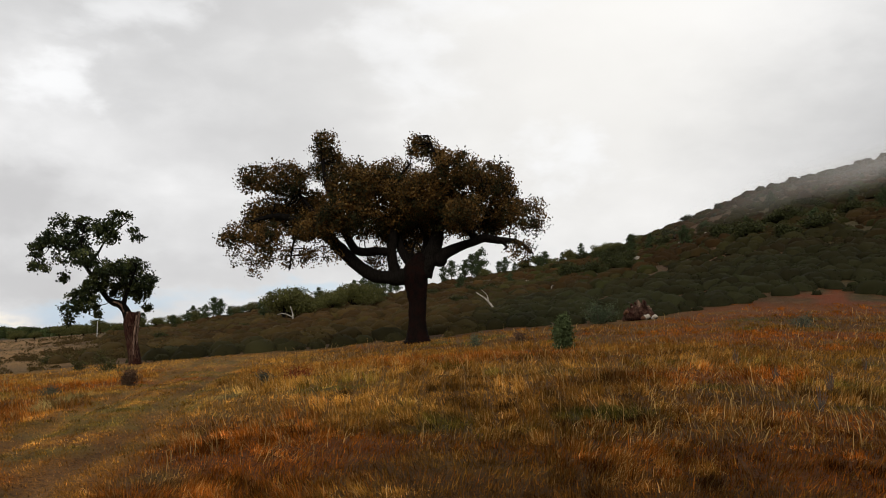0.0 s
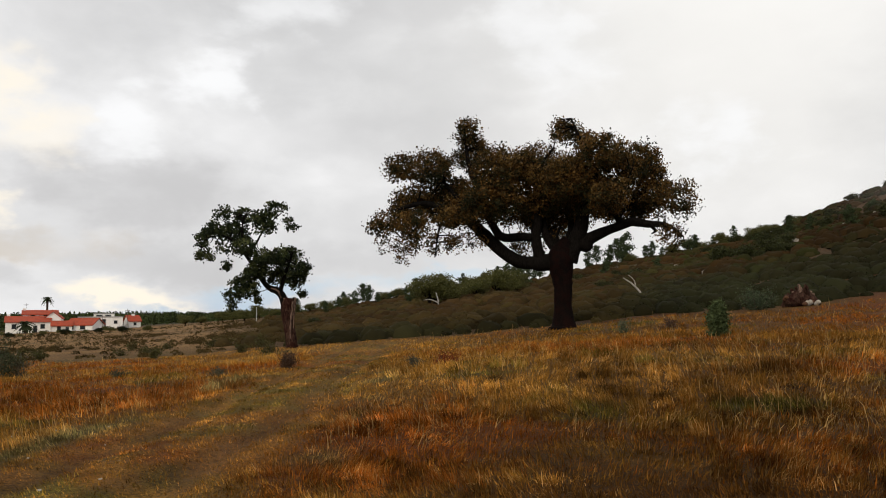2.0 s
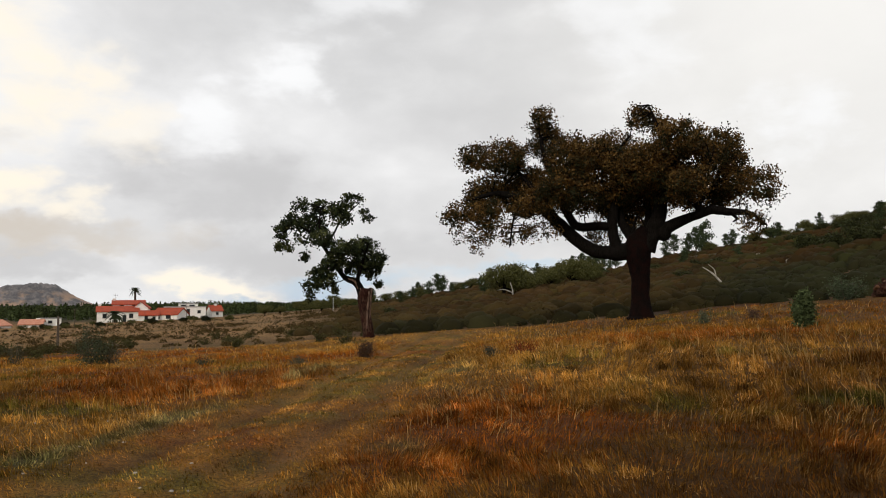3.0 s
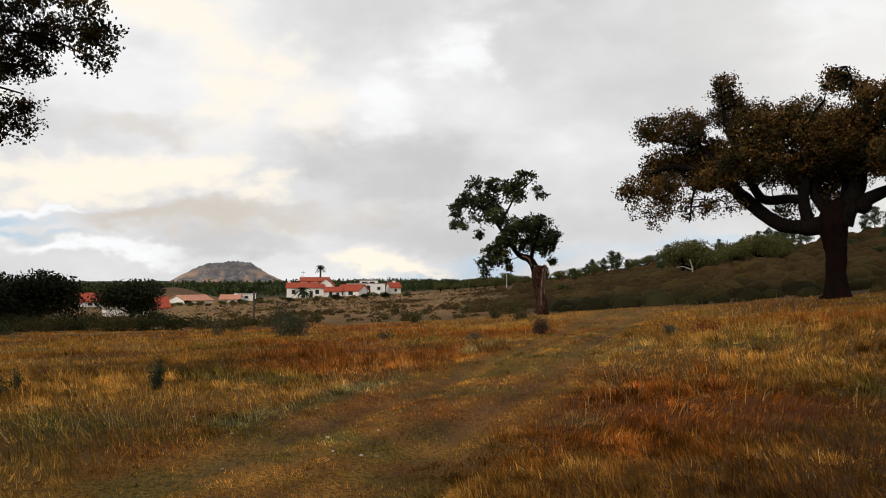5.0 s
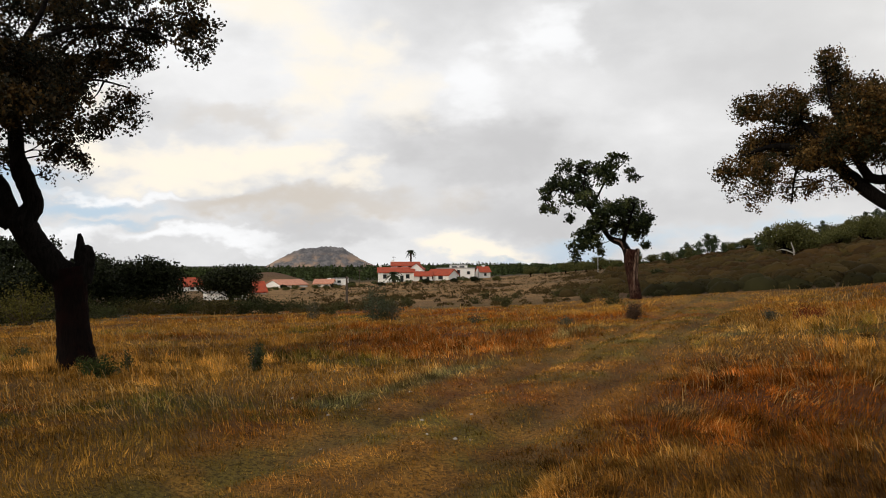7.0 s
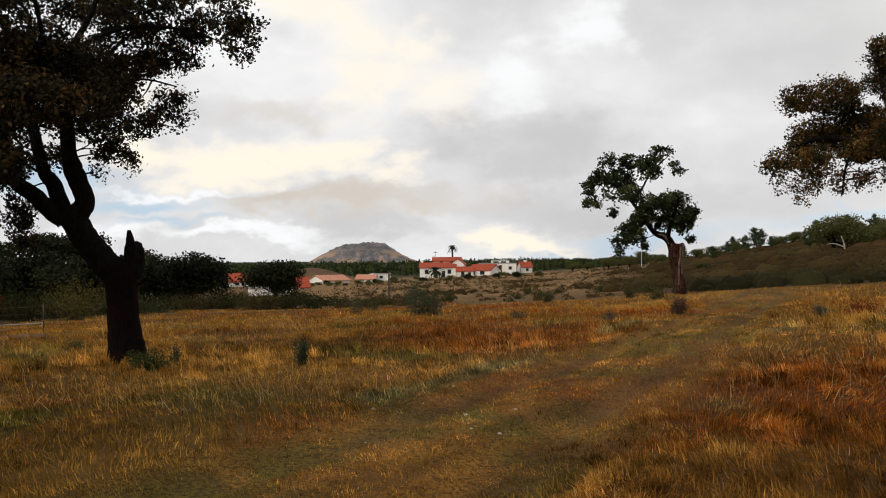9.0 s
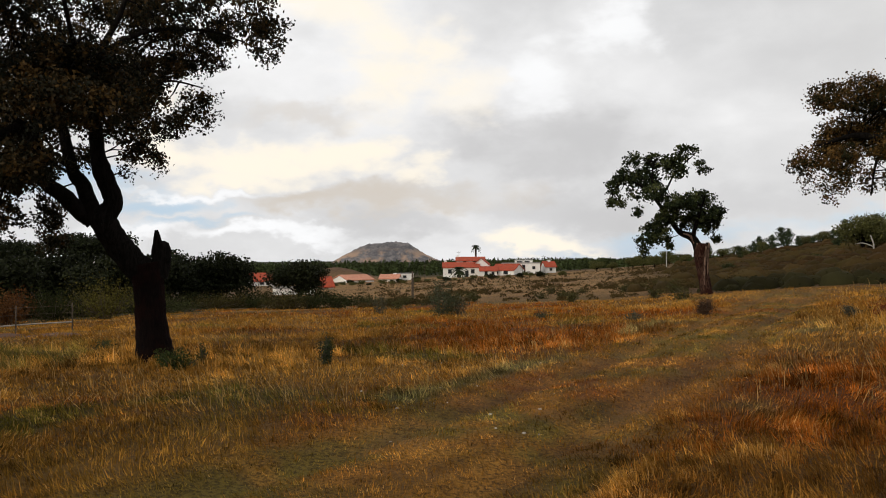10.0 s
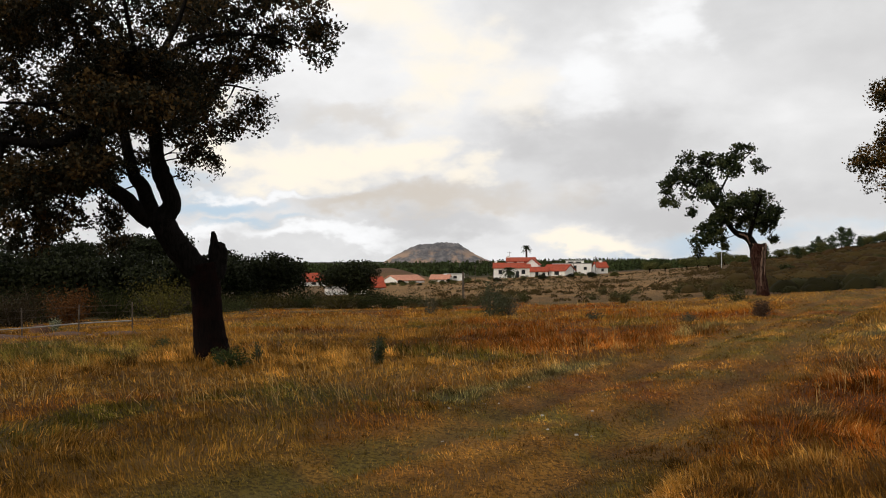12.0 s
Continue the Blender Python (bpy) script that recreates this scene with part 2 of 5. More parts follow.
WHITEWASH = material("whitewash", speckled((0.86, 0.85, 0.82), (0.78, 0.76, 0.72), 1.5))
ROOF_TILE = material("roof_tiles", tile_look)
FADED_TILE = material("faded_tiles", speckled((0.52, 0.25, 0.16), (0.40, 0.16, 0.10), 2.0))
GLASS = material("dark_panes", lambda n: principled(n, (0.02, 0.025, 0.03), 0.08, specular=0.5))
PAINTED = material("painted_metal", speckled((0.55, 0.56, 0.56), (0.42, 0.42, 0.42), 4.0, 0.5))
CONCRETE = material("concrete", speckled((0.34, 0.33, 0.31), (0.24, 0.23, 0.21), 6.0))
POST_WOOD = material("post_wood", speckled((0.10, 0.075, 0.055), (0.05, 0.038, 0.028), 14.0))
STONE = material("pale_stone", speckled((0.42, 0.38, 0.32), (0.24, 0.21, 0.18), 3.0, 0.9, 0.8))
EARTH = material("red_earth", speckled((0.10, 0.045, 0.022), (0.055, 0.026, 0.014), 2.5, 0.95, 0.8))
MIST = material("mist", mist_look)
MOUNTAIN = material("far_mountain", mountain_look)


# ---- the lie of the land ----
def lattice(ix, iy, seed):
    v = np.sin(ix * 127.1 + iy * 311.7 + seed * 74.7) * 43758.5453
    return v - np.floor(v)


def value_noise(x, y, seed=0):
    """Smooth noise of 0 to 1 with cells of 1 m."""
    ix, iy = np.floor(x), np.floor(y)
    fx, fy = x - ix, y - iy
    fx, fy = fx * fx * (3 - 2 * fx), fy * fy * (3 - 2 * fy)
    a = lattice(ix, iy, seed) * (1 - fx) + lattice(ix + 1, iy, seed) * fx
    b = lattice(ix, iy + 1, seed) * (1 - fx) + lattice(ix + 1, iy + 1, seed) * fx
    return a * (1 - fy) + b * fy


def rough_noise(x, y, seed=0, octaves=3):
    total, level, span = 0.0, 1.0, 0.0
    for k in range(octaves):
        total = total + level * value_noise(x * 2**k, y * 2**k, seed + 13 * k)
        span += level
        level *= 0.55
    return total / span


def soft(v, low, high):
    s = np.clip((v - low) / (high - low), 0, 1)
    return s * s * (3 - 2 * s)


# headings (degrees to the left), then the field's edge: distance and height; and the ridge's angle of sight
EDGE_AZ = [-180, -90, -50, -30, -20, -12, -5, 2, 8, 14, 20, 28, 36, 45, 55, 65, 80, 110, 180]
EDGE_R = [40, 45, 50, 52, 50, 46, 44, 42, 42, 44, 46, 46, 46, 47, 47, 46, 46, 44, 40]
EDGE_Z = [0.2, 1.5, 3.0, 2.6, 2.5, 1.7, 1.3, 0.75, 0.35, 0.05, -0.3, -0.77, -1.0, -1.19, -1.23, -1.5, -1.6, -1.2, 0.2]
RIDGE_AZ = [-180, -110, -70, -40, -28, -23.3, -19.8, -16, -14, -12, -8.5, -4.6, 0, 3.3, 7, 12, 15, 18, 22, 26, 30, 36, 42, 60, 120, 180]
RIDGE_EL = [0, 4, 11, 12, 9.9, 9.1, 8.0, 6.6, 5.7, 4.9, 4.1, 3.35, 2.7, 2.0, 1.55, 0.85, 0.35, -0.1, -0.45, -0.85, -1.2, -1.45, -1.75, -1.8, -1.0, 0]
RIDGE_R = 240.0


def height(x, y):
    x, y = np.asarray(x, float), np.asarray(y, float)
    r, az = np.hypot(x, y), np.degrees(np.arctan2(-x, y))
    r1, z1 = np.interp(az, EDGE_AZ, EDGE_R), np.interp(az, EDGE_AZ, EDGE_Z)
    z2 = 1.6 + RIDGE_R * np.tan(np.radians(np.interp(az, RIDGE_AZ, RIDGE_EL)))
    z = z1 * np.minimum(r / r1, 1) ** 1.5
    out = np.clip((r - r1) / (RIDGE_R - r1), 0, 1)
    z = z + (z2 - z1) * out ** (1.08 - 0.33 * soft(az, 38, 44))
    z = z + (-9.0 - z2) * soft(np.log(np.maximum(r, 1.0)), math.log(RIDGE_R), math.log(1500))
    z = z + 4.6 * np.exp(-((az - 45.5) / 2.4) ** 2 - ((r - 305) / 22) ** 2)
    z = z + 0.30 * np.exp(-((x + 0.5) / 6) ** 2 - ((y - 19) / 7) ** 2)
    z = z - 0.07 * np.exp(-((np.abs(track_side(x, y)) - 0.8) / 0.25) ** 2) * soft(r, 46, 36) * soft(r, 1, 4)
    z = z + 0.10 * (value_noise(x / 2.2, y / 2.2, 3) - 0.5) * soft(r, 1, 6)
    return z + (rough_noise(x / 14, y / 14, 5) - 0.5) * 2.2 * soft(r, 60, 170) * soft(az, 26, 14)


def spot(az, r):
    """The place on the ground at a heading and distance."""
    x, y = -r * math.sin(radians(az)), r * math.cos(radians(az))
    return Vector((x, y, float(height(x, y))))


def track_side(x, y):
    """Metres to the side of the cart track's middle."""
    return (x + 3.9 + 0.16 * y - 0.35 * np.sin(y / 9.0)) * 0.98


GOLD, RUST, BROWN = np.array((0.47, 0.232, 0.040)), np.array((0.33, 0.090, 0.010)), np.array((0.19, 0.077, 0.015))
GREEN, SAGE, SOIL = np.array((0.125, 0.126, 0.020)), np.array((0.21, 0.205, 0.080)), np.array((0.085, 0.046, 0.022))


def blend(a, b, f):
    return a + (b - a) * f[..., None]


def field_tint(x, y, spread=0.0):
    """Colour at a place of the meadow, its tone scaled by heading and distance. spread: a shift of the patches' edges
    from blade to blade.
    """
    r, az = np.hypot(x, y), np.degrees(np.arctan2(-x, y))
    c = np.broadcast_to(GOLD, x.shape + (3,))
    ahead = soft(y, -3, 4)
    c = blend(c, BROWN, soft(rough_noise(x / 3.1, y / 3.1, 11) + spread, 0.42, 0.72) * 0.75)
    # whole tone lowered towards the right
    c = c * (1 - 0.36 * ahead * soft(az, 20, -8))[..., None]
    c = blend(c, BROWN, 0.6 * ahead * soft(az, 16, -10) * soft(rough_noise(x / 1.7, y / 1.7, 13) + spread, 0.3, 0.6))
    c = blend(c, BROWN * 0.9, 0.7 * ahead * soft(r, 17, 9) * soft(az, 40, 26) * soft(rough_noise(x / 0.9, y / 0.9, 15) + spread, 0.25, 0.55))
    rust = rough_noise(x / 5.0 + 7, y / 5.0, 21)
    rust = rust + 0.22 * np.exp(-((az - 30) / 13) ** 2 - ((r - 21) / 9) ** 2) + 0.14 * np.exp(-((az - 10) / 9) ** 2 - ((r - 12) / 5) ** 2)
    rust = rust + 0.12 * soft(az, -8, -24) * soft(r, 14, 30) - 0.13 * soft(az, 44, 60) - 0.07 * soft(az, 24, 16) * soft(az, -24, -14) * soft(r, 13, 17) - 0.10 * np.exp(-((az - 16) / 9) ** 2 - ((r - 38) / 8) ** 2)
    c = blend(c, GOLD * 1.1 + np.array((0.0, 0.02, 0.02)), 0.6 * np.exp(-((az - 17) / 8) ** 2 - ((r - 40) / 7) ** 2))
    rust = rust - 0.05 * soft(az, 14, 2) * soft(r, 26, 18)
    c = blend(c, RUST, soft(rust + spread, 0.50, 0.70) * 0.85)
    c = blend(c, GREEN, soft(rough_noise(x / 2.3, y / 2.3 + 4, 31) + spread * 0.6, 0.66, 0.80) * 0.8)
    low = 0.75 * np.exp(-((az - 52) / 10) ** 2 - ((r - 10.5) / 2.6) ** 2) + 0.8 * np.exp(-((az - 68) / 9) ** 2 - ((r - 21) / 6) ** 2)
    c = blend(c, GREEN * 0.8 + SAGE * 0.2, soft(low * 0.9 + rough_noise(x / 1.5, y / 1.5, 37) * 0.6 + spread, 0.62, 1.0) * 0.85)
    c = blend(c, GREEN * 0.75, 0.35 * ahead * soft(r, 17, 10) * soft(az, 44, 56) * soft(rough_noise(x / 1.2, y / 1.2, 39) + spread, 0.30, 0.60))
    # lower tone close by on both sides, higher in the middle distance
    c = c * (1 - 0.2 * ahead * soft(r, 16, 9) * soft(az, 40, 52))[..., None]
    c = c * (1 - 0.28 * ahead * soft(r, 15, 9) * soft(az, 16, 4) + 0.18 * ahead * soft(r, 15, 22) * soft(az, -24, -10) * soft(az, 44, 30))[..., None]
    t = np.abs(track_side(x, y))
    on = soft(t + 1.2 * (rough_noise(x / 1.3, y / 1.3, 45) - 0.5), 2.0, 0.9) * soft(r, 46, 36)
    worn = blend(np.broadcast_to(BROWN * 0.6 + GOLD * 0.4, c.shape), GREEN, soft(rough_noise(x / 1.1, y / 1.1, 41) + spread, 0.38, 0.62) * 0.85)
    worn = blend(worn, RUST * 0.8, soft(rough_noise(x / 1.6, y / 1.6, 43) + spread, 0.58, 0.74) * 0.8)
    worn = blend(worn, GOLD * 0.9, soft(rough_noise(x / 0.6, y / 0.6, 47) + spread, 0.54, 0.68) * 0.7)
    worn = blend(worn, SOIL, np.exp(-((t - 0.8) / 0.30) ** 2) * soft(rough_noise(track_side(x, y) / 0.5, y / 2.2, 49), 0.35, 0.65) * 0.55)
    worn = worn * (0.60 + 0.95 * soft(rough_noise(track_side(x, y) / 0.28, y / 1.5, 51), 0.2, 0.8))[..., None]
    c = blend(c, worn, on * 0.8)
    return blend(c, SAGE * 1.1, np.exp(-((t - 1.9) / 0.35) ** 2) * soft(rough_noise(x / 1.7, y / 1.7, 53), 0.5, 0.7) * soft(r, 30, 22) * 0.8)


def land_tint(x, y):
    r, az = np.hypot(x, y), np.degrees(np.arctan2(-x, y))
    edge = np.interp(az, EDGE_AZ, EDGE_R) + 3 * (rough_noise(x / 4, y / 4, 61) - 0.5)
    worn = soft(np.abs(track_side(x, y)), 2.0, 1.0) * soft(r, 46, 36)
    # ground dimmed below the grass colour: shade between blades, put into the tint
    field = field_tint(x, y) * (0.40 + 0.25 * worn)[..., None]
    brown, moor = np.array((0.070, 0.036, 0.014)), np.array((0.045, 0.038, 0.013))
    hill = blend(np.broadcast_to(brown, field.shape), moor, soft(rough_noise(x / 16, y / 16, 67), 0.35, 0.6))
    c = blend(field, hill, soft(r - edge, -1.0, 2.5))
    pale = soft(az, 20, 28) * soft(r, 44, 50) * soft(az, 56, 46)
    c = blend(c, np.array((0.26, 0.15, 0.058)), pale * soft(r, 330, 260) * (0.45 + 0.55 * soft(rough_noise(x / 9, y / 6, 79), 0.30, 0.55)))
    c = blend(c, np.array((0.12, 0.068, 0.038)), np.exp(-((az - 45.5) / 2.6) ** 2 - ((r - 300) / 20) ** 2))
    red = soft(az, -19.5, -23) * soft(r - edge, -2, 1) * soft(r - edge, 9 + 4 * rough_noise(x / 5, y / 5, 73), 6)
    c = blend(c, np.array((0.15, 0.036, 0.011)), red * soft(rough_noise(x / 2.5, y / 2.5, 75, 4), 0.38, 0.58))
    return blend(c, np.array((0.02, 0.028, 0.014)), soft(r, 330, 400))


# ---- mesh helpers ----
def mesh_from(name, verts, faces, mat=None, tint=None, smooth=False):
    """A mesh from arrays; faces is an (n, 3) or (n, 4) array."""
    verts, faces = np.asarray(verts, np.float32), np.asarray(faces, np.int32)
    me = bpy.data.meshes.new(name)
    me.vertices.add(len(verts))
    me.vertices.foreach_set("co", verts.ravel())
    me.loops.add(faces.size)
    me.loops.foreach_set("vertex_index", faces.ravel())
    me.polygons.add(len(faces))
    me.polygons.foreach_set("loop_start", np.arange(0, faces.size, faces.shape[1], dtype=np.int32))
    if smooth:
        me.polygons.foreach_set("use_smooth", np.ones(len(faces), bool))
    me.update(calc_edges=True)
    if tint is not None:
        colour = me.attributes.new("tint", "FLOAT_COLOR", "POINT")
        colour.data.foreach_set("color", np.concatenate([tint, np.ones((len(tint), 1))], 1).astype(np.float32).ravel())
    if mat:
        me.materials.append(mat)
    return me


def part(name, data, parent, label=""):
    """Links a mesh as one object under a thing or a part."""
    ob = new(name, data)
    ob.parent = parent
    return tagged(ob, label=label)


def thing(name, place, label, category, group="", turn=0.0):
    """An Empty at the base of a thing, which parents its parts."""
    ob = new(name)
    ob.empty_display_size = 0.2
    ob.matrix_basis = Matrix.Translation(place) @ Matrix.Rotation(radians(turn), 4, "Z")
    return tagged(ob, label, category, group)


def bm_mesh(name, bm, mat, smooth=False):
    me = bpy.data.meshes.new(name)
    bm.normal_update()
    bm.to_mesh(me)
    bm.free()
    if smooth:
        me.polygons.foreach_set("use_smooth", np.ones(len(me.polygons), bool))
    me.materials.append(mat)
    return me


def add_box(bm, low, high, bevel=0.0):
    low, high = Vector(low), Vector(high)
    made = bmesh.ops.create_cube(bm, size=1.0, matrix=Matrix.Translation((low + high) / 2) @ Matrix.Diagonal((*(high - low), 1)))
    if bevel:
        edges = {e for v in made["verts"] for e in v.link_edges}
        bmesh.ops.bevel(bm, geom=list(edges), offset=bevel, segments=1, affect="EDGES")


def smooth_line(points, steps):
    """A Catmull-Rom line through rows of numbers."""
    p = np.asarray(points, float)
    p = np.concatenate([[2 * p[0] - p[1]], p, [2 * p[-1] - p[-2]]])
    rows = []
    for k in range(1, len(p) - 2):
        for s in np.arange(steps) / steps:
            rows.append(0.5 * (2 * p[k] + (p[k + 1] - p[k - 1]) * s + (2 * p[k - 1] - 5 * p[k] + 4 * p[k + 1] - p[k + 2]) * s**2
                               + (3 * p[k] - p[k - 1] - 3 * p[k + 1] + p[k + 2]) * s**3))
    return np.array(rows + [p[-2]])


def tube(points, sides, lump=0.0, seed=0, steps=4):
    """Vertices and faces of a tapered limb through rows of x, y, z, radius, with a knobbly skin."""
    line = smooth_line(points, steps)
    centre, rad = line[:, :3], np.maximum(line[:, 3], 0.004)
    ahead = np.gradient(centre, axis=0)
    ahead /= np.linalg.norm(ahead, axis=1, keepdims=True) + 1e-9
    side = np.cross(ahead, (0.13, 1.0, 0.21))
    side /= np.linalg.norm(side, axis=1, keepdims=True) + 1e-9
    up = np.cross(ahead, side)
    turn = np.arange(sides) * 2 * np.pi / sides
    k = np.arange(len(line))[:, None]
    wobble = 1 + lump * (rough_noise(k * 0.55 + 0 * turn, np.cos(turn) * 1.3 + np.sin(turn) * 0.9 + 9 + 0 * k, seed) - 0.5) * 2
    ring = (np.cos(turn) * wobble)[..., None] * side[:, None] + (np.sin(turn) * wobble)[..., None] * up[:, None]
    verts = (centre[:, None] + ring * rad[:, None, None]).reshape(-1, 3)
    a = (np.arange(len(line) - 1)[:, None] * sides + np.arange(sides)).ravel()
    b = (np.arange(len(line) - 1)[:, None] * sides + (np.arange(sides) + 1) % sides).ravel()
    faces = np.stack([a, b, b + sides, a + sides], 1)
    verts = np.concatenate([verts, centre[-1:]])
    last, tip = (len(line) - 1) * sides, len(verts) - 1
    ends = np.stack([last + np.arange(sides), last + (np.arange(sides) + 1) % sides, np.full(sides, tip), np.full(sides, tip)], 1)
    return verts, faces, ends[:, :3]


def limb_mesh(name, points, sides, mat, lump=0.12, seed=0, steps=4):
    verts, quads, tips = tube(points, sides, lump, seed, steps)
    tris = np.concatenate([quads[:, [0, 1, 2]], quads[:, [0, 2, 3]], tips])
    return mesh_from(name, verts, tris, mat, smooth=True)


def unit(rng, n):
    v = rng.normal(size=(n, 3))
    return v / np.linalg.norm(v, axis=1, keepdims=True)


def leaf_cards(rng, at, length, width, colour, droop=0.0):
    """One folded leaf (four corners, two triangles) at each place, turned at random."""
    n = len(at)
    along, any_way = unit(rng, n), unit(rng, n)
    along[:, 2] -= droop
    along /= np.linalg.norm(along, axis=1, keepdims=True)
    across = np.cross(along, any_way)
    across /= np.linalg.norm(across, axis=1, keepdims=True) + 1e-9
    fold = np.cross(along, across)
    length, width = np.broadcast_to(length, n)[:, None], np.broadcast_to(width, n)[:, None]
    a, b = at - along * length / 2, at + along * length / 2
    c, d = at + across * width / 2 + fold * width * 0.2, at - across * width / 2 + fold * width * 0.2
    verts = np.stack([a, c, b, d], 1).reshape(-1, 3)
    base = np.arange(n)[:, None] * 4
    faces = np.concatenate([base + (0, 1, 2), base + (0, 2, 3)], 1).reshape(-1, 3)
    return verts, faces, np.repeat(np.broadcast_to(colour, (n, 3)), 4, 0)


def joined(pieces):
    verts, faces, tints, start = [], [], [], 0
    for v, f, c in pieces:
        verts.append(v), faces.append(f + start), tints.append(c)
        start += len(v)
    return np.concatenate(verts), np.concatenate(faces), np.concatenate(tints)


# ---- ground, mountain, mist ----
def polar_ground():
    az = np.radians(np.concatenate([np.arange(-42, 86, 0.4), np.arange(86, 318, 3.0)]))
    r = np.concatenate([[0.3], np.geomspace(0.6, 4200, 230)])
    x, y = -r[:, None] * np.sin(az), r[:, None] * np.cos(az)
    verts = np.stack([x, y, height(x, y)], -1).reshape(-1, 3)
    n, k = len(az), np.arange(len(az))
    rows = np.arange(len(r) - 1)[:, None] * n
    faces = np.stack([rows + k, rows + (k + 1) % n, rows + n + (k + 1) % n, rows + n + k], -1).reshape(-1, 4)
    tris = np.concatenate([faces[:, [0, 2, 1]], faces[:, [0, 3, 2]]])
    verts = np.concatenate([verts, [[0, 0, float(height(0.0, 0.0))]]])
    cap = np.stack([np.full(n, len(verts) - 1), (k + 1) % n, k], 1)
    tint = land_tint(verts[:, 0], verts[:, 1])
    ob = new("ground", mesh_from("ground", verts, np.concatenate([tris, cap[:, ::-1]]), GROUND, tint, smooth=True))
    tagged(ob, "sloping dry meadow and scrub hillside of reddish earth", "ground", kind="structure")


polar_ground()


def far_mountain():
    """A flat-topped rocky hill far beyond the village."""
    u, v = np.meshgrid(np.linspace(-1, 1, 90), np.linspace(-1, 1, 40))
    wide = np.interp(u, [-1, -0.8, -0.5, -0.32, 0.0, 0.42, 0.52, 0.75, 1], [0.15, 0.45, 0.82, 0.97, 1.0, 0.98, 0.78, 0.45, 0.15])
    z = wide * np.clip(1.35 * (1 - np.abs(v) ** 1.6), 0, 1)
    z = z * (0.9 + 0.30 * (rough_noise(u * 11, v * 6, 81, 4) - 0.5)) * 73 - 14
    centre, side = heading(41.9) * 2700, Vector(heading(41.9 - 90))
    ahead = heading(41.9)
    x = centre.x + u * 168 * side.x + v * 160 * ahead.x
    y = centre.y + u * 168 * side.y + v * 160 * ahead.y
    n = u.shape[1]
    k = (np.arange(u.shape[0] - 1)[:, None] * n + np.arange(n - 1)).ravel()
    faces = np.stack([k, k + 1, k + n + 1, k + n], 1)
    ob = new("mountain", mesh_from("mountain", np.stack([x, y, z], -1).reshape(-1, 3), faces, MOUNTAIN, smooth=True))
    tagged(ob, "far flat-topped rocky mountain with a sunlit foot", "mountain", kind="structure")


far_mountain()


def mist_bank(az_from, az_to, r, below, above):
    """A soft upright veil of cloud along the hill's crest."""
    az = np.radians(np.linspace(az_from, az_to, 40))
    s = np.linspace(0, 1, 10)[:, None]
    crest = 1.6 + r * np.tan(np.radians(np.interp(np.degrees(az), RIDGE_AZ, RIDGE_EL)))
    z = crest - below + (below + above) * s
    verts = np.stack([-r * np.sin(az) + 0 * s, r * np.cos(az) + 0 * s, z], -1).reshape(-1, 3)
    k = (np.arange(9)[:, None] * 40 + np.arange(39)).ravel()
    faces = np.stack([k, k + 40, k + 41, k + 1], 1)
    me = mesh_from("mist", verts, faces, MIST, smooth=True)
    uv = me.uv_layers.new(name="UVMap")
    index = faces.ravel()
    uv.data.foreach_set("uv", np.stack([(index % 40) / 39.0, (index // 40) / 9.0], 1).ravel().astype(np.float32))
    ob = new("mist_bank", me)
    tagged(ob, "low grey cloud hanging on the hill's crest", "cloud", kind="structure")


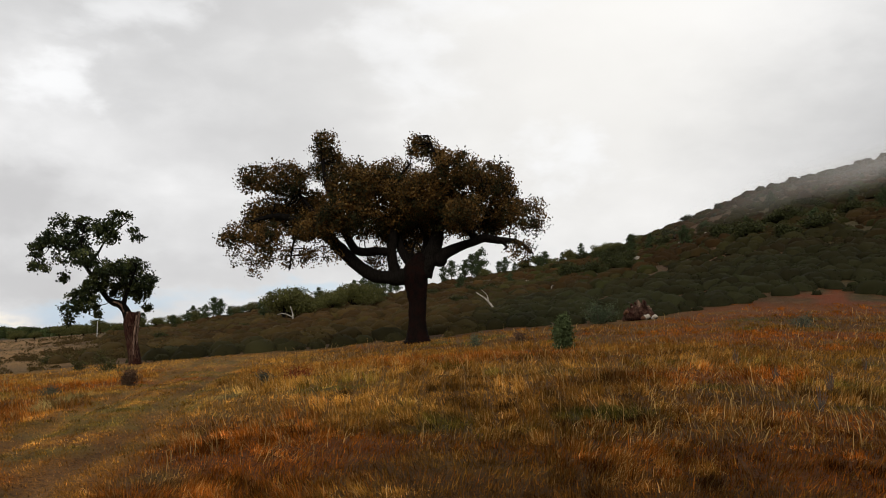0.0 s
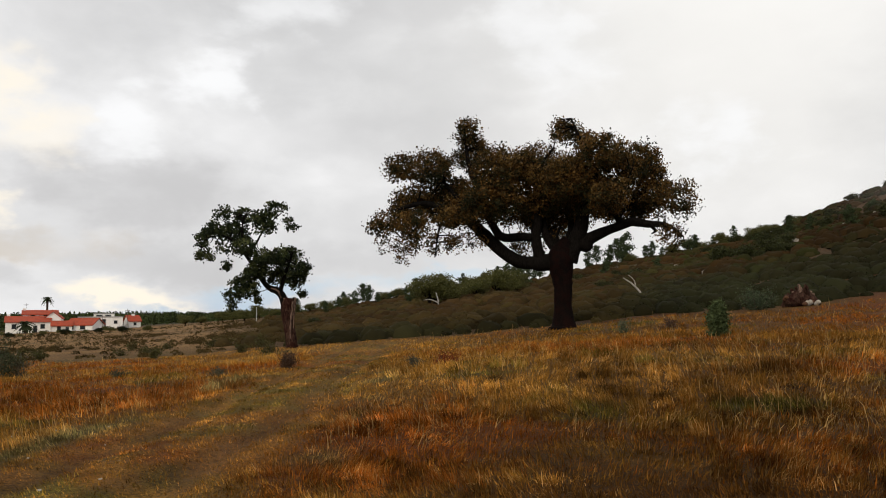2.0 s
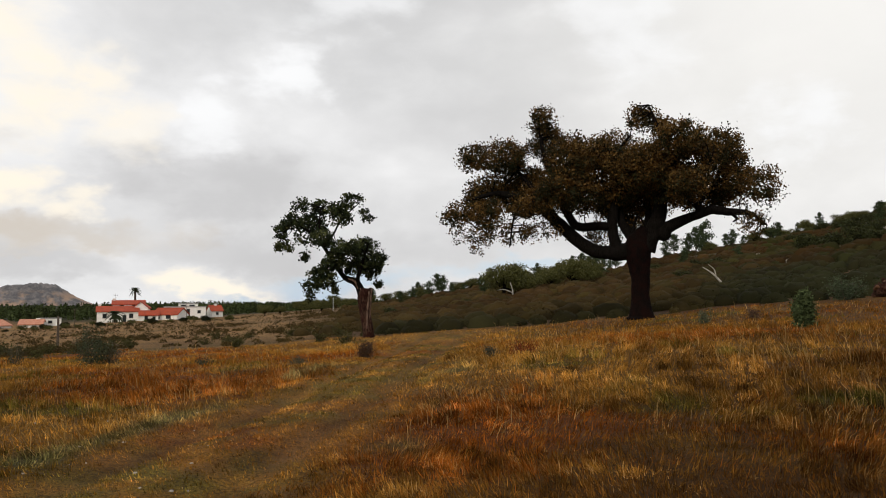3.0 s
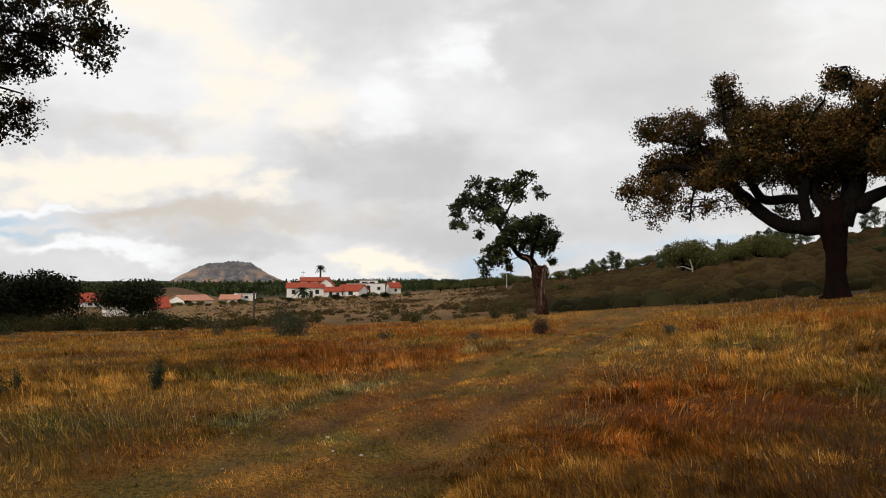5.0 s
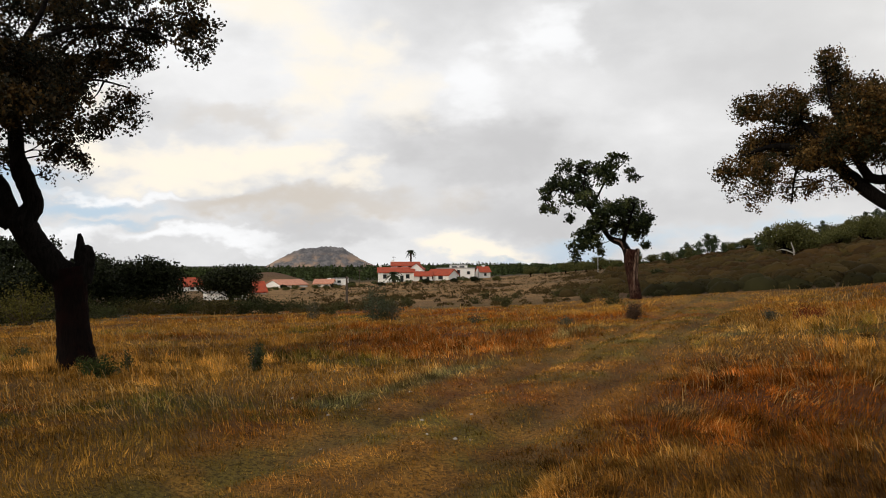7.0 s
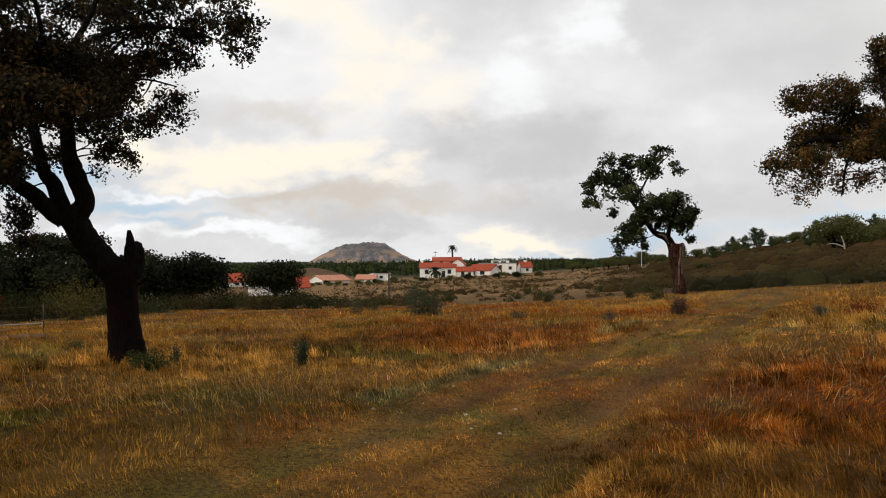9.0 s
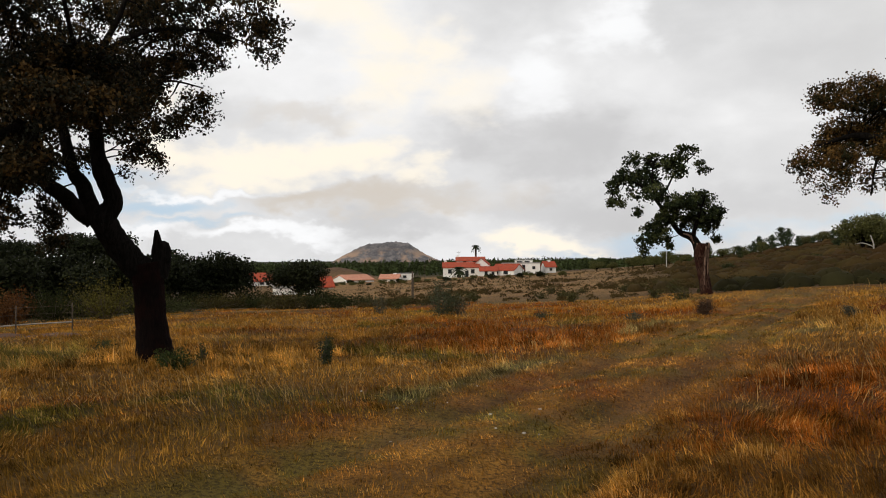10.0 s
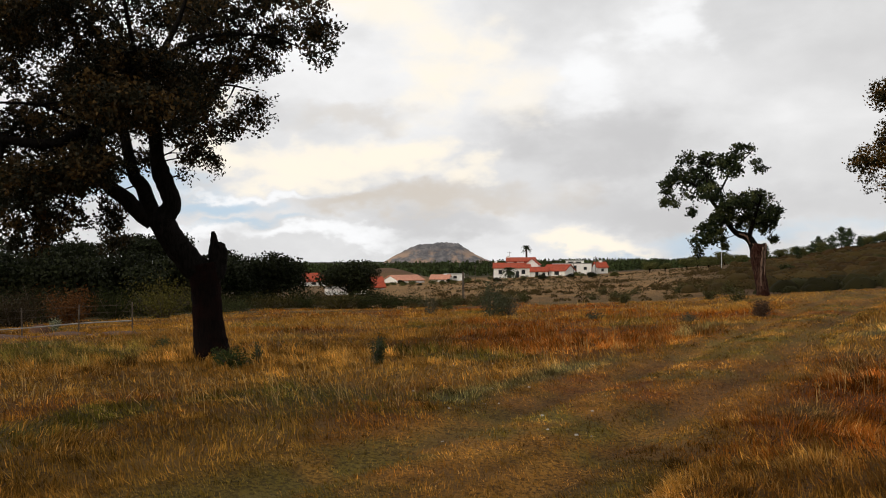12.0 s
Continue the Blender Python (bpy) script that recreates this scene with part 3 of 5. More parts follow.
# ---- cork oaks ----
def cork_oak(place, az, limbs, crown, label, leaf, count, tints, bark, seed, twig=0.012, deep=1.9, tuft=0.3):
    """A cork oak whose limbs lie in rows of across, away, up, radius; crown: lobes of across, away, up, half width, half height, density."""
    rng = np.random.default_rng(seed)
    tree = thing("cork_oak", place, label, "tree", "cork oaks", az)
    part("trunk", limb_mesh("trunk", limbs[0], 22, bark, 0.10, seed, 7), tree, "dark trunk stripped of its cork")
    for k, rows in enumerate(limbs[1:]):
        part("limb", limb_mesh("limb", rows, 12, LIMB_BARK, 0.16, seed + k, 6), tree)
    joints = np.concatenate([smooth_line(rows, 4)[:, :3] for rows in limbs[1:]])
    area = np.array([c[3] * c[4] * c[5] for c in crown])
    share = area / area.sum()
    leaves, twigs = [], []
    for (cx, cy, cz, rx, rz, dense), part_of in zip(crown, share):
        ry = min(max(rx, rz) * 0.95, deep)
        sprays = max(6, int(part_of * count / 34))
        away = unit(rng, sprays) * (rng.uniform(0.12, 1.0, sprays) ** 0.5)[:, None]
        centre = np.array((cx, cy, cz)) + away * (rx, ry, rz * 1.08)
        each = rng.integers(12, 56, sprays)
        # a spray is a flat tuft of leaves, thick within, with a few stray ones about it
        reach = np.repeat(tuft * rng.uniform(0.55, 1.25, sprays), each) * np.where(rng.random(each.sum()) < 0.2, 1.55, 1.0)
        at = np.repeat(centre, each, 0) + unit(rng, each.sum()) * (rng.random(each.sum()) ** 0.45 * reach)[:, None] * (1, 1, 0.78)
        # random tint per spray, raised towards the lobe's top as light painted from above
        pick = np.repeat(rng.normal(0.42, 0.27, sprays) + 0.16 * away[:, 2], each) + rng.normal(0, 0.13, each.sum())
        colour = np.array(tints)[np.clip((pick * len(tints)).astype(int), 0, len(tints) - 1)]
        size = leaf * rng.uniform(0.6, 1.4, each.sum())
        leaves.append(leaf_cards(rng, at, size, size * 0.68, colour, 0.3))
        for c in centre[: max(2, sprays // 3)]:
            start = joints[np.argmin(((joints - c) ** 2).sum(1) + rng.random(len(joints)) * 0.3)]
            if np.linalg.norm(c - start) > 4 * tuft:
                continue
            mid = (start + c) / 2 + rng.normal(size=3) * 0.14 * np.linalg.norm(c - start)
            v, q, t = tube([(*start, twig * 2.2), (*mid, twig * 1.3), (*c, twig * 0.5)], 4, 0, 0, 3)
            twigs.append((v, np.concatenate([q[:, :3], q[:, [0, 2, 3]], t]), np.zeros((len(v), 3))))
    v, f, c = joined(leaves)
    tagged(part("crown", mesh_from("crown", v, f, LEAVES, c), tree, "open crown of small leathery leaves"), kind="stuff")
    v, f, c = joined(twigs)
    tagged(part("twig", mesh_from("twig", v, f, LIMB_BARK), tree), kind="stuff")
    return tree


BIG_LIMBS = [
    [(0.01, 0.00, -0.13, 0.82), (0.01, 0.00, 0.25, 0.57), (-0.02, 0.00, 1.03, 0.43), (0.01, 0.00, 1.90, 0.44), (-0.04, 0.00, 2.53, 0.52), (-0.10, 0.00, 3.25, 0.67), (0.06, 0.00, 3.80, 0.52), (0.33, 0.00, 4.28, 0.32)],
    [(-0.22, 0.00, 3.22, 0.48), (-1.65, 0.00, 3.17, 0.33), (-2.44, 0.00, 3.41, 0.32), (-3.23, 0.00, 4.05, 0.30), (-3.71, 0.00, 4.53, 0.30), (-4.50, 0.00, 5.25, 0.25), (-5.62, -0.30, 5.81, 0.21), (-6.73, -0.50, 6.13, 0.13), (-7.98, -0.80, 5.82, 0.06)],
    [(-1.09, 0.00, 3.33, 0.29), (-1.25, 0.00, 4.21, 0.27), (-1.25, 0.20, 4.84, 0.24), (-1.02, 0.50, 6.29, 0.19), (-1.01, 0.60, 7.90, 0.10), (-0.37, 0.50, 8.88, 0.05)],
    [(-1.21, 0.00, 4.40, 0.19), (-1.97, 0.00, 4.45, 0.21), (-2.92, -0.20, 4.45, 0.21), (-3.40, -0.40, 5.17, 0.19), (-3.88, -0.50, 6.29, 0.16), (-4.44, -0.50, 7.90, 0.11), (-4.70, -0.50, 9.69, 0.05)],
    [(-0.07, 0.00, 3.22, 0.32), (-0.38, 0.30, 3.88, 0.24), (-0.82, 0.60, 4.68, 0.19), (-0.86, 1.00, 5.81, 0.13), (-0.06, 1.60, 7.09, 0.06)],
    [(0.25, 0.00, 3.28, 0.48), (0.65, 0.00, 4.20, 0.41), (0.89, 0.00, 4.84, 0.35), (1.06, -0.30, 5.64, 0.27), (1.55, -0.60, 7.09, 0.18), (1.07, -0.80, 8.55, 0.09), (0.51, -0.80, 10.02, 0.04)],
    [(0.76, 0.00, 4.04, 0.35), (1.93, 0.00, 4.60, 0.24), (2.81, 0.00, 4.92, 0.21), (3.29, 0.00, 5.08, 0.21), (4.09, 0.20, 4.99, 0.18), (5.05, 0.40, 4.91, 0.10), (5.76, 0.40, 4.35, 0.04)],
    [(2.81, 0.00, 4.92, 0.18), (2.73, 0.30, 5.45, 0.14), (3.46, 0.60, 6.28, 0.12), (3.96, 0.80, 7.58, 0.07), (4.29, 0.90, 8.56, 0.03)],
    [(1.05, 0.00, 4.20, 0.40), (1.16, 0.00, 3.85, 0.32), (1.21, 0.00, 3.69, 0.13)],
    [(0.25, 0.00, 3.56, 0.24), (0.42, 0.80, 4.68, 0.19), (0.42, 1.80, 5.96, 0.13), (-0.06, 2.40, 7.26, 0.06)],
    [(-0.22, 0.00, 3.41, 0.32), (-0.54, 1.40, 4.68, 0.25), (-1.97, 2.80, 6.29, 0.16), (-2.93, 3.40, 7.42, 0.07)],
    [(1.06, 0.00, 5.64, 0.18), (2.18, -0.80, 6.45, 0.13), (3.15, -1.40, 7.09, 0.07)],
    [(-4.50, 0.00, 5.25, 0.14), (-5.15, 0.50, 6.45, 0.11), (-5.95, 0.70, 7.42, 0.06), (-6.75, 0.80, 8.22, 0.03)],
    [(-5.62, 0.00, 5.81, 0.08), (-6.00, -0.20, 4.85, 0.06), (-6.19, -0.20, 3.58, 0.03)],
    [(4.09, 0.00, 4.99, 0.10), (4.41, 0.20, 4.67, 0.07), (4.24, 0.20, 4.51, 0.03)],
    [(-0.38, 0.00, 3.88, 0.08), (-0.06, -0.40, 4.84, 0.05), (0.41, -0.40, 4.04, 0.02)],
]
BIG_CROWN_A = [
    (-7.93, -1.68, 7.74, 0.79, 0.71, 1.00),
    (-6.75, 0.28, 7.98, 1.11, 0.87, 1.00),
    (-4.70, -0.83, 9.61, 0.67, 0.67, 0.80),
    (-4.61, 0.67, 8.71, 1.04, 0.88, 1.00),
    (-7.83, 0.80, 6.29, 1.18, 0.95, 1.00),
    (-8.75, -2.78, 4.86, 0.71, 0.55, 0.70),
    (-8.11, 0.00, 3.91, 0.71, 0.71, 0.35),
    (-7.18, -3.12, 4.70, 0.94, 0.79, 0.80),
    (-5.94, 2.16, 6.61, 1.58, 1.27, 1.20),
    (-6.23, 0.00, 4.22, 1.10, 0.55, 0.35),
    (-3.25, -1.54, 7.42, 1.20, 1.20, 1.10),
    (-3.56, -1.70, 6.13, 1.43, 0.95, 1.20),
]
BIG_CROWN_B = [
    (-1.33, 3.17, 8.55, 1.36, 1.04, 1.10),
    (0.11, -0.19, 9.61, 0.64, 0.61, 0.75),
    (0.51, 2.15, 10.02, 0.48, 0.42, 0.80),
    (1.07, -0.15, 9.21, 0.58, 0.64, 0.80),
    (0.58, -1.20, 7.09, 1.44, 1.12, 1.20),
    (1.86, -1.00, 6.12, 1.28, 0.80, 1.00),
    (2.83, -0.80, 7.25, 1.13, 0.96, 1.00),
    (-1.01, 0.89, 6.93, 1.76, 1.36, 1.30),
    (1.87, -2.24, 8.07, 1.13, 0.80, 1.00),
    (1.22, 0.86, 6.61, 1.60, 1.28, 1.30),
    (0.10, 2.36, 5.48, 1.44, 0.64, 0.70),
    (3.97, 0.15, 8.07, 0.97, 0.81, 1.00),
]
BIG_CROWN_C = [
    (4.85, 1.54, 7.58, 0.65, 0.73, 0.80),
    (4.27, 1.10, 6.44, 1.37, 1.05, 1.10),
    (5.47, -2.79, 5.80, 0.72, 0.97, 0.60),
    (5.37, 0.00, 4.51, 0.72, 0.56, 0.45),
    (3.30, 1.65, 5.80, 1.28, 0.64, 0.90),
    (-4.50, 0.00, 4.37, 0.95, 0.47, 0.30),
    (-1.97, 1.50, 4.05, 0.95, 0.71, 0.40),
    (-0.06, 1.50, 4.36, 0.95, 0.72, 0.35),
    (-2.29, 0.58, 5.81, 1.59, 0.64, 1.00),
    (-5.14, -1.27, 5.49, 1.27, 0.71, 1.00),
    (2.34, -3.00, 5.96, 0.96, 0.64, 0.80),
    (-1.02, 2.34, 5.64, 1.59, 0.80, 0.90),
]
BIG_CROWN_D = [
    (-2.29, -0.17, 7.90, 0.96, 0.80, 1.00),
    (3.00, 1.40, 8.39, 0.81, 0.56, 0.80),
    (-8.77, 2.42, 5.82, 0.71, 0.63, 0.70),
    (-9.37, 0.00, 4.23, 0.34, 0.55, 0.30),
]
BIG_CROWN = [(0.955 * row[0], *row[1:]) for row in BIG_CROWN_A + BIG_CROWN_B + BIG_CROWN_C + BIG_CROWN_D]
LONE_LIMBS = [
    [(0.10, 0.00, -0.10, 0.34), (0.07, 0.00, 0.27, 0.30), (-0.02, 0.00, 0.86, 0.27), (-0.13, 0.00, 1.56, 0.30), (-0.15, 0.00, 2.02, 0.34), (-0.10, 0.00, 2.35, 0.33), (-0.08, 0.00, 2.51, 0.22)],
    [(0.10, 0.00, 2.02, 0.17), (0.17, 0.00, 2.37, 0.14), (0.18, 0.00, 2.54, 0.07)],
    [(-0.23, 0.00, 2.14, 0.22), (-0.41, 0.00, 2.61, 0.20), (-0.64, 0.00, 2.86, 0.19), (-0.94, 0.00, 2.96, 0.16), (-1.19, 0.00, 3.13, 0.13), (-1.52, 0.00, 3.59, 0.11), (-1.86, 0.00, 4.11, 0.10), (-2.25, 0.20, 4.68, 0.08), (-2.85, 0.30, 5.36, 0.05), (-3.70, 0.40, 5.80, 0.03)],
    [(-0.52, 0.00, 2.78, 0.13), (-0.38, -0.30, 3.31, 0.09), (-0.12, -0.60, 4.14, 0.06), (0.08, -0.80, 4.73, 0.03)],
    [(-1.52, 0.00, 3.59, 0.08), (-2.10, 0.20, 3.30, 0.05), (-2.66, 0.30, 2.72, 0.03)],
    [(-2.14, 0.00, 4.57, 0.06), (-1.68, -0.20, 5.28, 0.05), (-1.27, -0.40, 6.00, 0.04), (-0.42, -0.40, 6.80, 0.02)],
    [(-2.25, 0.00, 4.68, 0.05), (-2.44, 0.30, 5.72, 0.04), (-2.37, 0.40, 6.66, 0.02)],
    [(-0.27, 0.00, 3.43, 0.05), (0.33, 0.30, 3.55, 0.03), (0.66, 0.40, 3.79, 0.02)],
    [(-3.49, 0.00, 5.63, 0.03), (-4.11, 0.00, 5.44, 0.02), (-4.40, 0.00, 5.09, 0.01)],
]
LONE_CROWN_A = [
    (-3.37, 0.64, 6.80, 0.47, 0.29, 0.90),
    (-2.26, 1.26, 6.78, 0.64, 0.34, 1.00),
    (-0.75, -0.32, 6.96, 0.46, 0.33, 0.90),
    (-0.13, 0.90, 6.33, 0.44, 0.29, 0.70),
    (-3.81, -0.17, 5.91, 0.57, 0.42, 0.90),
    (-4.41, 1.31, 5.44, 0.39, 0.46, 0.70),
    (-2.87, 1.14, 5.83, 0.85, 0.53, 1.00),
    (-1.38, -1.21, 6.11, 0.65, 0.54, 0.80),
    (-2.20, -1.09, 4.92, 0.75, 0.37, 1.00),
    (-0.90, -0.85, 4.48, 0.93, 0.49, 1.10),
    (-0.03, 1.40, 4.61, 0.67, 0.47, 1.00),
    (0.49, -0.19, 3.91, 0.47, 0.54, 0.80),
]
LONE_CROWN_B = [
    (-0.33, 0.38, 3.66, 1.00, 0.46, 1.20),
    (-1.64, -0.60, 3.88, 0.65, 0.48, 1.00),
    (-2.31, 0.02, 3.29, 0.58, 0.45, 0.90),
    (-2.77, -0.34, 2.66, 0.44, 0.44, 0.80),
    (-1.93, -0.45, 2.84, 0.45, 0.38, 0.80),
    (-2.85, 0.00, 2.15, 0.21, 0.23, 0.50),
    (0.29, 0.26, 3.26, 0.50, 0.29, 0.50),
    (-3.37, 0.25, 5.12, 0.31, 0.42, 0.40),
    (-4.54, 1.21, 4.75, 0.20, 0.18, 0.40),
    (-4.03, 0.55, 4.65, 0.23, 0.27, 0.40),
    (-3.18, 1.29, 4.15, 0.13, 0.23, 0.35),
    (0.58, 1.07, 2.70, 0.11, 0.11, 0.40),
]
LONE_CROWN_C = [
    (-1.65, 1.47, 2.37, 0.17, 0.15, 0.40),
]
LONE_CROWN = LONE_CROWN_A + LONE_CROWN_B + LONE_CROWN_C
NEAR_LIMBS = [
    [(0.01, 0.00, -0.20, 0.42), (0.01, 0.00, 0.04, 0.36), (-0.05, 0.00, 0.54, 0.29), (-0.09, 0.00, 1.09, 0.27), (-0.12, 0.00, 1.53, 0.29), (-0.16, 0.00, 1.78, 0.30)],
    [(0.04, 0.00, 1.53, 0.20), (0.12, 0.00, 1.83, 0.17), (0.16, 0.00, 2.07, 0.14), (0.21, 0.00, 2.17, 0.05)],
    [(0.03, 0.00, 1.88, 0.10), (0.05, 0.00, 2.17, 0.08), (0.03, 0.00, 2.39, 0.03)],
    [(-0.24, 0.00, 1.66, 0.27), (-0.48, 0.00, 1.93, 0.25), (-0.69, 0.00, 2.22, 0.23), (-0.85, 0.00, 2.49, 0.23), (-0.91, 0.00, 2.54, 0.22), (-0.71, 0.00, 2.89, 0.17), (-0.82, 0.00, 3.26, 0.17), (-0.91, -0.10, 3.53, 0.16), (-0.96, -0.20, 3.83, 0.13), (-1.00, -0.30, 4.71, 0.10), (-0.88, -0.40, 5.50, 0.07), (-0.54, -0.50, 6.24, 0.04), (-0.30, -0.50, 7.11, 0.02)],
    [(-0.95, 0.00, 2.54, 0.14), (-1.09, 0.00, 2.84, 0.15), (-1.23, 0.20, 3.22, 0.14), (-1.41, 0.40, 3.52, 0.11), (-1.66, 0.60, 4.68, 0.08), (-1.83, 0.80, 5.44, 0.06), (-1.66, 0.90, 6.28, 0.04), (-1.99, 1.00, 6.84, 0.02)],
    [(-1.05, 0.00, 2.54, 0.14), (-1.23, 0.00, 2.69, 0.15), (-1.51, -0.20, 2.99, 0.14), (-1.79, -0.50, 3.25, 0.12), (-1.99, -0.70, 4.08, 0.09), (-2.53, -0.90, 3.83, 0.09), (-3.16, -1.00, 3.84, 0.07), (-3.42, -1.00, 3.97, 0.06), (-3.52, -1.00, 4.54, 0.04), (-3.67, -1.00, 5.33, 0.02)],
    [(-3.39, -1.00, 3.94, 0.05), (-3.34, -1.00, 3.63, 0.04), (-3.43, -1.00, 3.29, 0.03), (-3.38, -1.00, 3.03, 0.02), (-3.52, -1.00, 2.77, 0.01)],
    [(-3.36, -1.00, 3.55, 0.02), (-3.50, -1.00, 3.46, 0.02), (-3.67, -1.00, 3.51, 0.01)],
    [(-1.00, -0.30, 4.71, 0.06), (-0.54, -0.60, 4.61, 0.04), (-0.19, -0.80, 4.87, 0.03), (0.27, -1.00, 4.95, 0.02), (0.81, -1.00, 4.86, 0.01)],
    [(-0.88, -0.40, 5.50, 0.05), (-0.19, -0.20, 5.96, 0.04), (0.40, 0.00, 6.13, 0.03), (1.18, 0.20, 6.18, 0.02), (1.86, 0.30, 5.98, 0.01)],
    [(-1.83, 0.80, 5.44, 0.04), (-2.37, 1.00, 5.87, 0.03), (-2.58, 1.20, 6.38, 0.02), (-2.63, 1.30, 6.90, 0.01)],
    [(-1.66, 0.90, 6.28, 0.03), (-1.93, 1.00, 6.61, 0.02), (-2.10, 1.00, 7.07, 0.01)],
    [(-1.99, -0.70, 4.08, 0.05), (-2.53, -1.40, 4.35, 0.03), (-3.06, -1.80, 4.33, 0.02), (-3.57, -2.00, 4.25, 0.01)],
    [(-1.83, -0.70, 4.14, 0.05), (-1.99, -1.40, 3.55, 0.03), (-2.21, -1.80, 2.96, 0.02), (-2.32, -1.90, 2.38, 0.01)],
    [(-2.53, -0.90, 3.83, 0.03), (-2.80, -1.20, 3.30, 0.02), (-2.95, -1.30, 2.72, 0.01)],
    [(-1.00, -0.30, 4.71, 0.07), (-1.22, -1.60, 5.30, 0.04), (-1.33, -2.60, 5.95, 0.03)],
    [(-1.00, -0.20, 4.59, 0.07), (-0.65, 1.40, 5.15, 0.04), (-0.08, 2.40, 5.79, 0.02)],
]
NEAR_CROWN_A = [
    (1.43, 0.82, 6.45, 0.50, 0.37, 0.80),
    (2.02, 0.00, 5.93, 0.35, 0.35, 0.50),
    (1.67, -1.62, 5.97, 0.50, 0.38, 0.80),
    (0.82, 1.73, 6.10, 0.61, 0.55, 1.00),
    (0.87, 2.23, 5.17, 0.40, 0.30, 0.80),
    (1.11, 1.94, 4.81, 0.18, 0.15, 0.40),
    (-0.07, 0.33, 6.40, 0.77, 0.47, 1.10),
    (-0.02, 1.03, 5.55, 0.65, 0.50, 1.00),
    (-0.31, -1.39, 4.44, 0.50, 0.47, 1.00),
    (0.03, 1.59, 3.85, 0.25, 0.22, 0.70),
    (-0.54, 0.35, 3.65, 0.23, 0.23, 0.50),
    (-1.16, -1.03, 5.18, 0.80, 0.62, 1.30),
]
NEAR_CROWN_B = [
    (-1.44, -2.10, 4.28, 0.84, 0.48, 1.20),
    (-1.99, 1.70, 5.90, 0.72, 0.55, 0.70),
    (-2.26, 2.35, 4.83, 0.76, 0.60, 1.20),
    (-3.06, -1.98, 5.82, 0.58, 0.53, 0.90),
    (-3.16, 1.44, 4.78, 0.52, 0.52, 0.90),
    (-2.53, -0.43, 4.00, 0.70, 0.32, 1.00),
    (-2.10, -1.68, 3.31, 0.60, 0.38, 1.25),
    (-3.01, -0.99, 2.95, 0.53, 0.40, 1.25),
    (-1.83, 1.29, 2.79, 0.30, 0.36, 1.0),
    (-0.88, 1.79, 7.18, 1.34, 0.52, 1.00),
    (-2.53, -2.19, 7.03, 1.26, 0.48, 1.00),
    (0.64, 0.55, 7.01, 0.79, 0.42, 0.90),
]
NEAR_CROWN_C = [
    (-4.08, -2.18, 5.30, 0.66, 0.92, 0.80),
    (-4.03, 1.05, 3.05, 0.45, 0.56, 1.1),
    (1.18, -0.81, 6.81, 0.49, 0.31, 0.80),
    (-1.99, 1.83, 7.96, 1.28, 0.49, 0.90),
    (-0.30, 2.31, 7.90, 0.88, 0.47, 0.90),
    (-3.11, 0.03, 2.38, 0.50, 0.36, 1.1),
    (-1.90, 2.39, 2.29, 0.27, 0.36, 0.8),
    (-2.43, -0.91, 2.55, 0.42, 0.34, 1.1),
    (-0.77, -2.03, 4.12, 0.52, 0.34, 1.00),
    (0.33, 0.48, 4.47, 0.36, 0.30, 0.70),
    (0.52, -2.25, 6.44, 0.42, 0.36, 0.90),
    (-3.88, -1.45, 6.45, 0.72, 0.72, 0.80),
]
NEAR_CROWN_D = [
    (-3.26, -0.44, 4.09, 0.57, 0.36, 0.90),
    (-3.42, 0.53, 3.40, 0.47, 0.41, 0.80),
    (-2.64, -1.65, 3.07, 0.64, 0.43, 0.80),
    (-1.83, -2.20, 3.32, 0.44, 0.38, 0.80),
    (-2.64, 1.77, 5.39, 0.64, 0.48, 1.00),
    (-1.83, -0.89, 4.85, 0.66, 0.50, 1.00),
    (-0.65, 2.20, 5.87, 0.64, 0.52, 1.00),
    (-3.26, 1.90, 6.38, 0.63, 0.47, 1.00),
    (-3.78, -0.59, 4.07, 0.56, 0.46, 0.80),
    (-2.79, -0.19, 6.65, 0.80, 0.48, 1.20),
    (-3.42, 0.10, 6.14, 0.68, 0.52, 1.20),
    (-2.26, 0.69, 6.35, 0.65, 0.43, 1.00),
]
NEAR_CROWN_E = [
    (-3.57, 0.46, 5.33, 0.52, 0.52, 1.00),
    (-1.99, 0.28, 3.61, 0.66, 0.33, 0.90),
    (-2.53, 0.58, 3.31, 0.59, 0.29, 0.80),
    (-1.33, 2.11, 3.98, 0.39, 0.25, 0.80),
    (-0.26, 0.03, 4.02, 0.47, 0.32, 0.80),
    (-0.54, -0.33, 4.73, 0.46, 0.35, 0.90),
]
NEAR_CROWN = NEAR_CROWN_A + NEAR_CROWN_B + NEAR_CROWN_C + NEAR_CROWN_D + NEAR_CROWN_E


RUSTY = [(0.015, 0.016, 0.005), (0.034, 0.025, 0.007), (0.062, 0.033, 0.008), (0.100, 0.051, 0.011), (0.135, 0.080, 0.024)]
FRESH = [(0.012, 0.018, 0.007), (0.020, 0.029, 0.011), (0.036, 0.046, 0.014), (0.072, 0.080, 0.028)]
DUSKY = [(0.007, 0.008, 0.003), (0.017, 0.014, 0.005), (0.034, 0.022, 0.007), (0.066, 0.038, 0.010)]

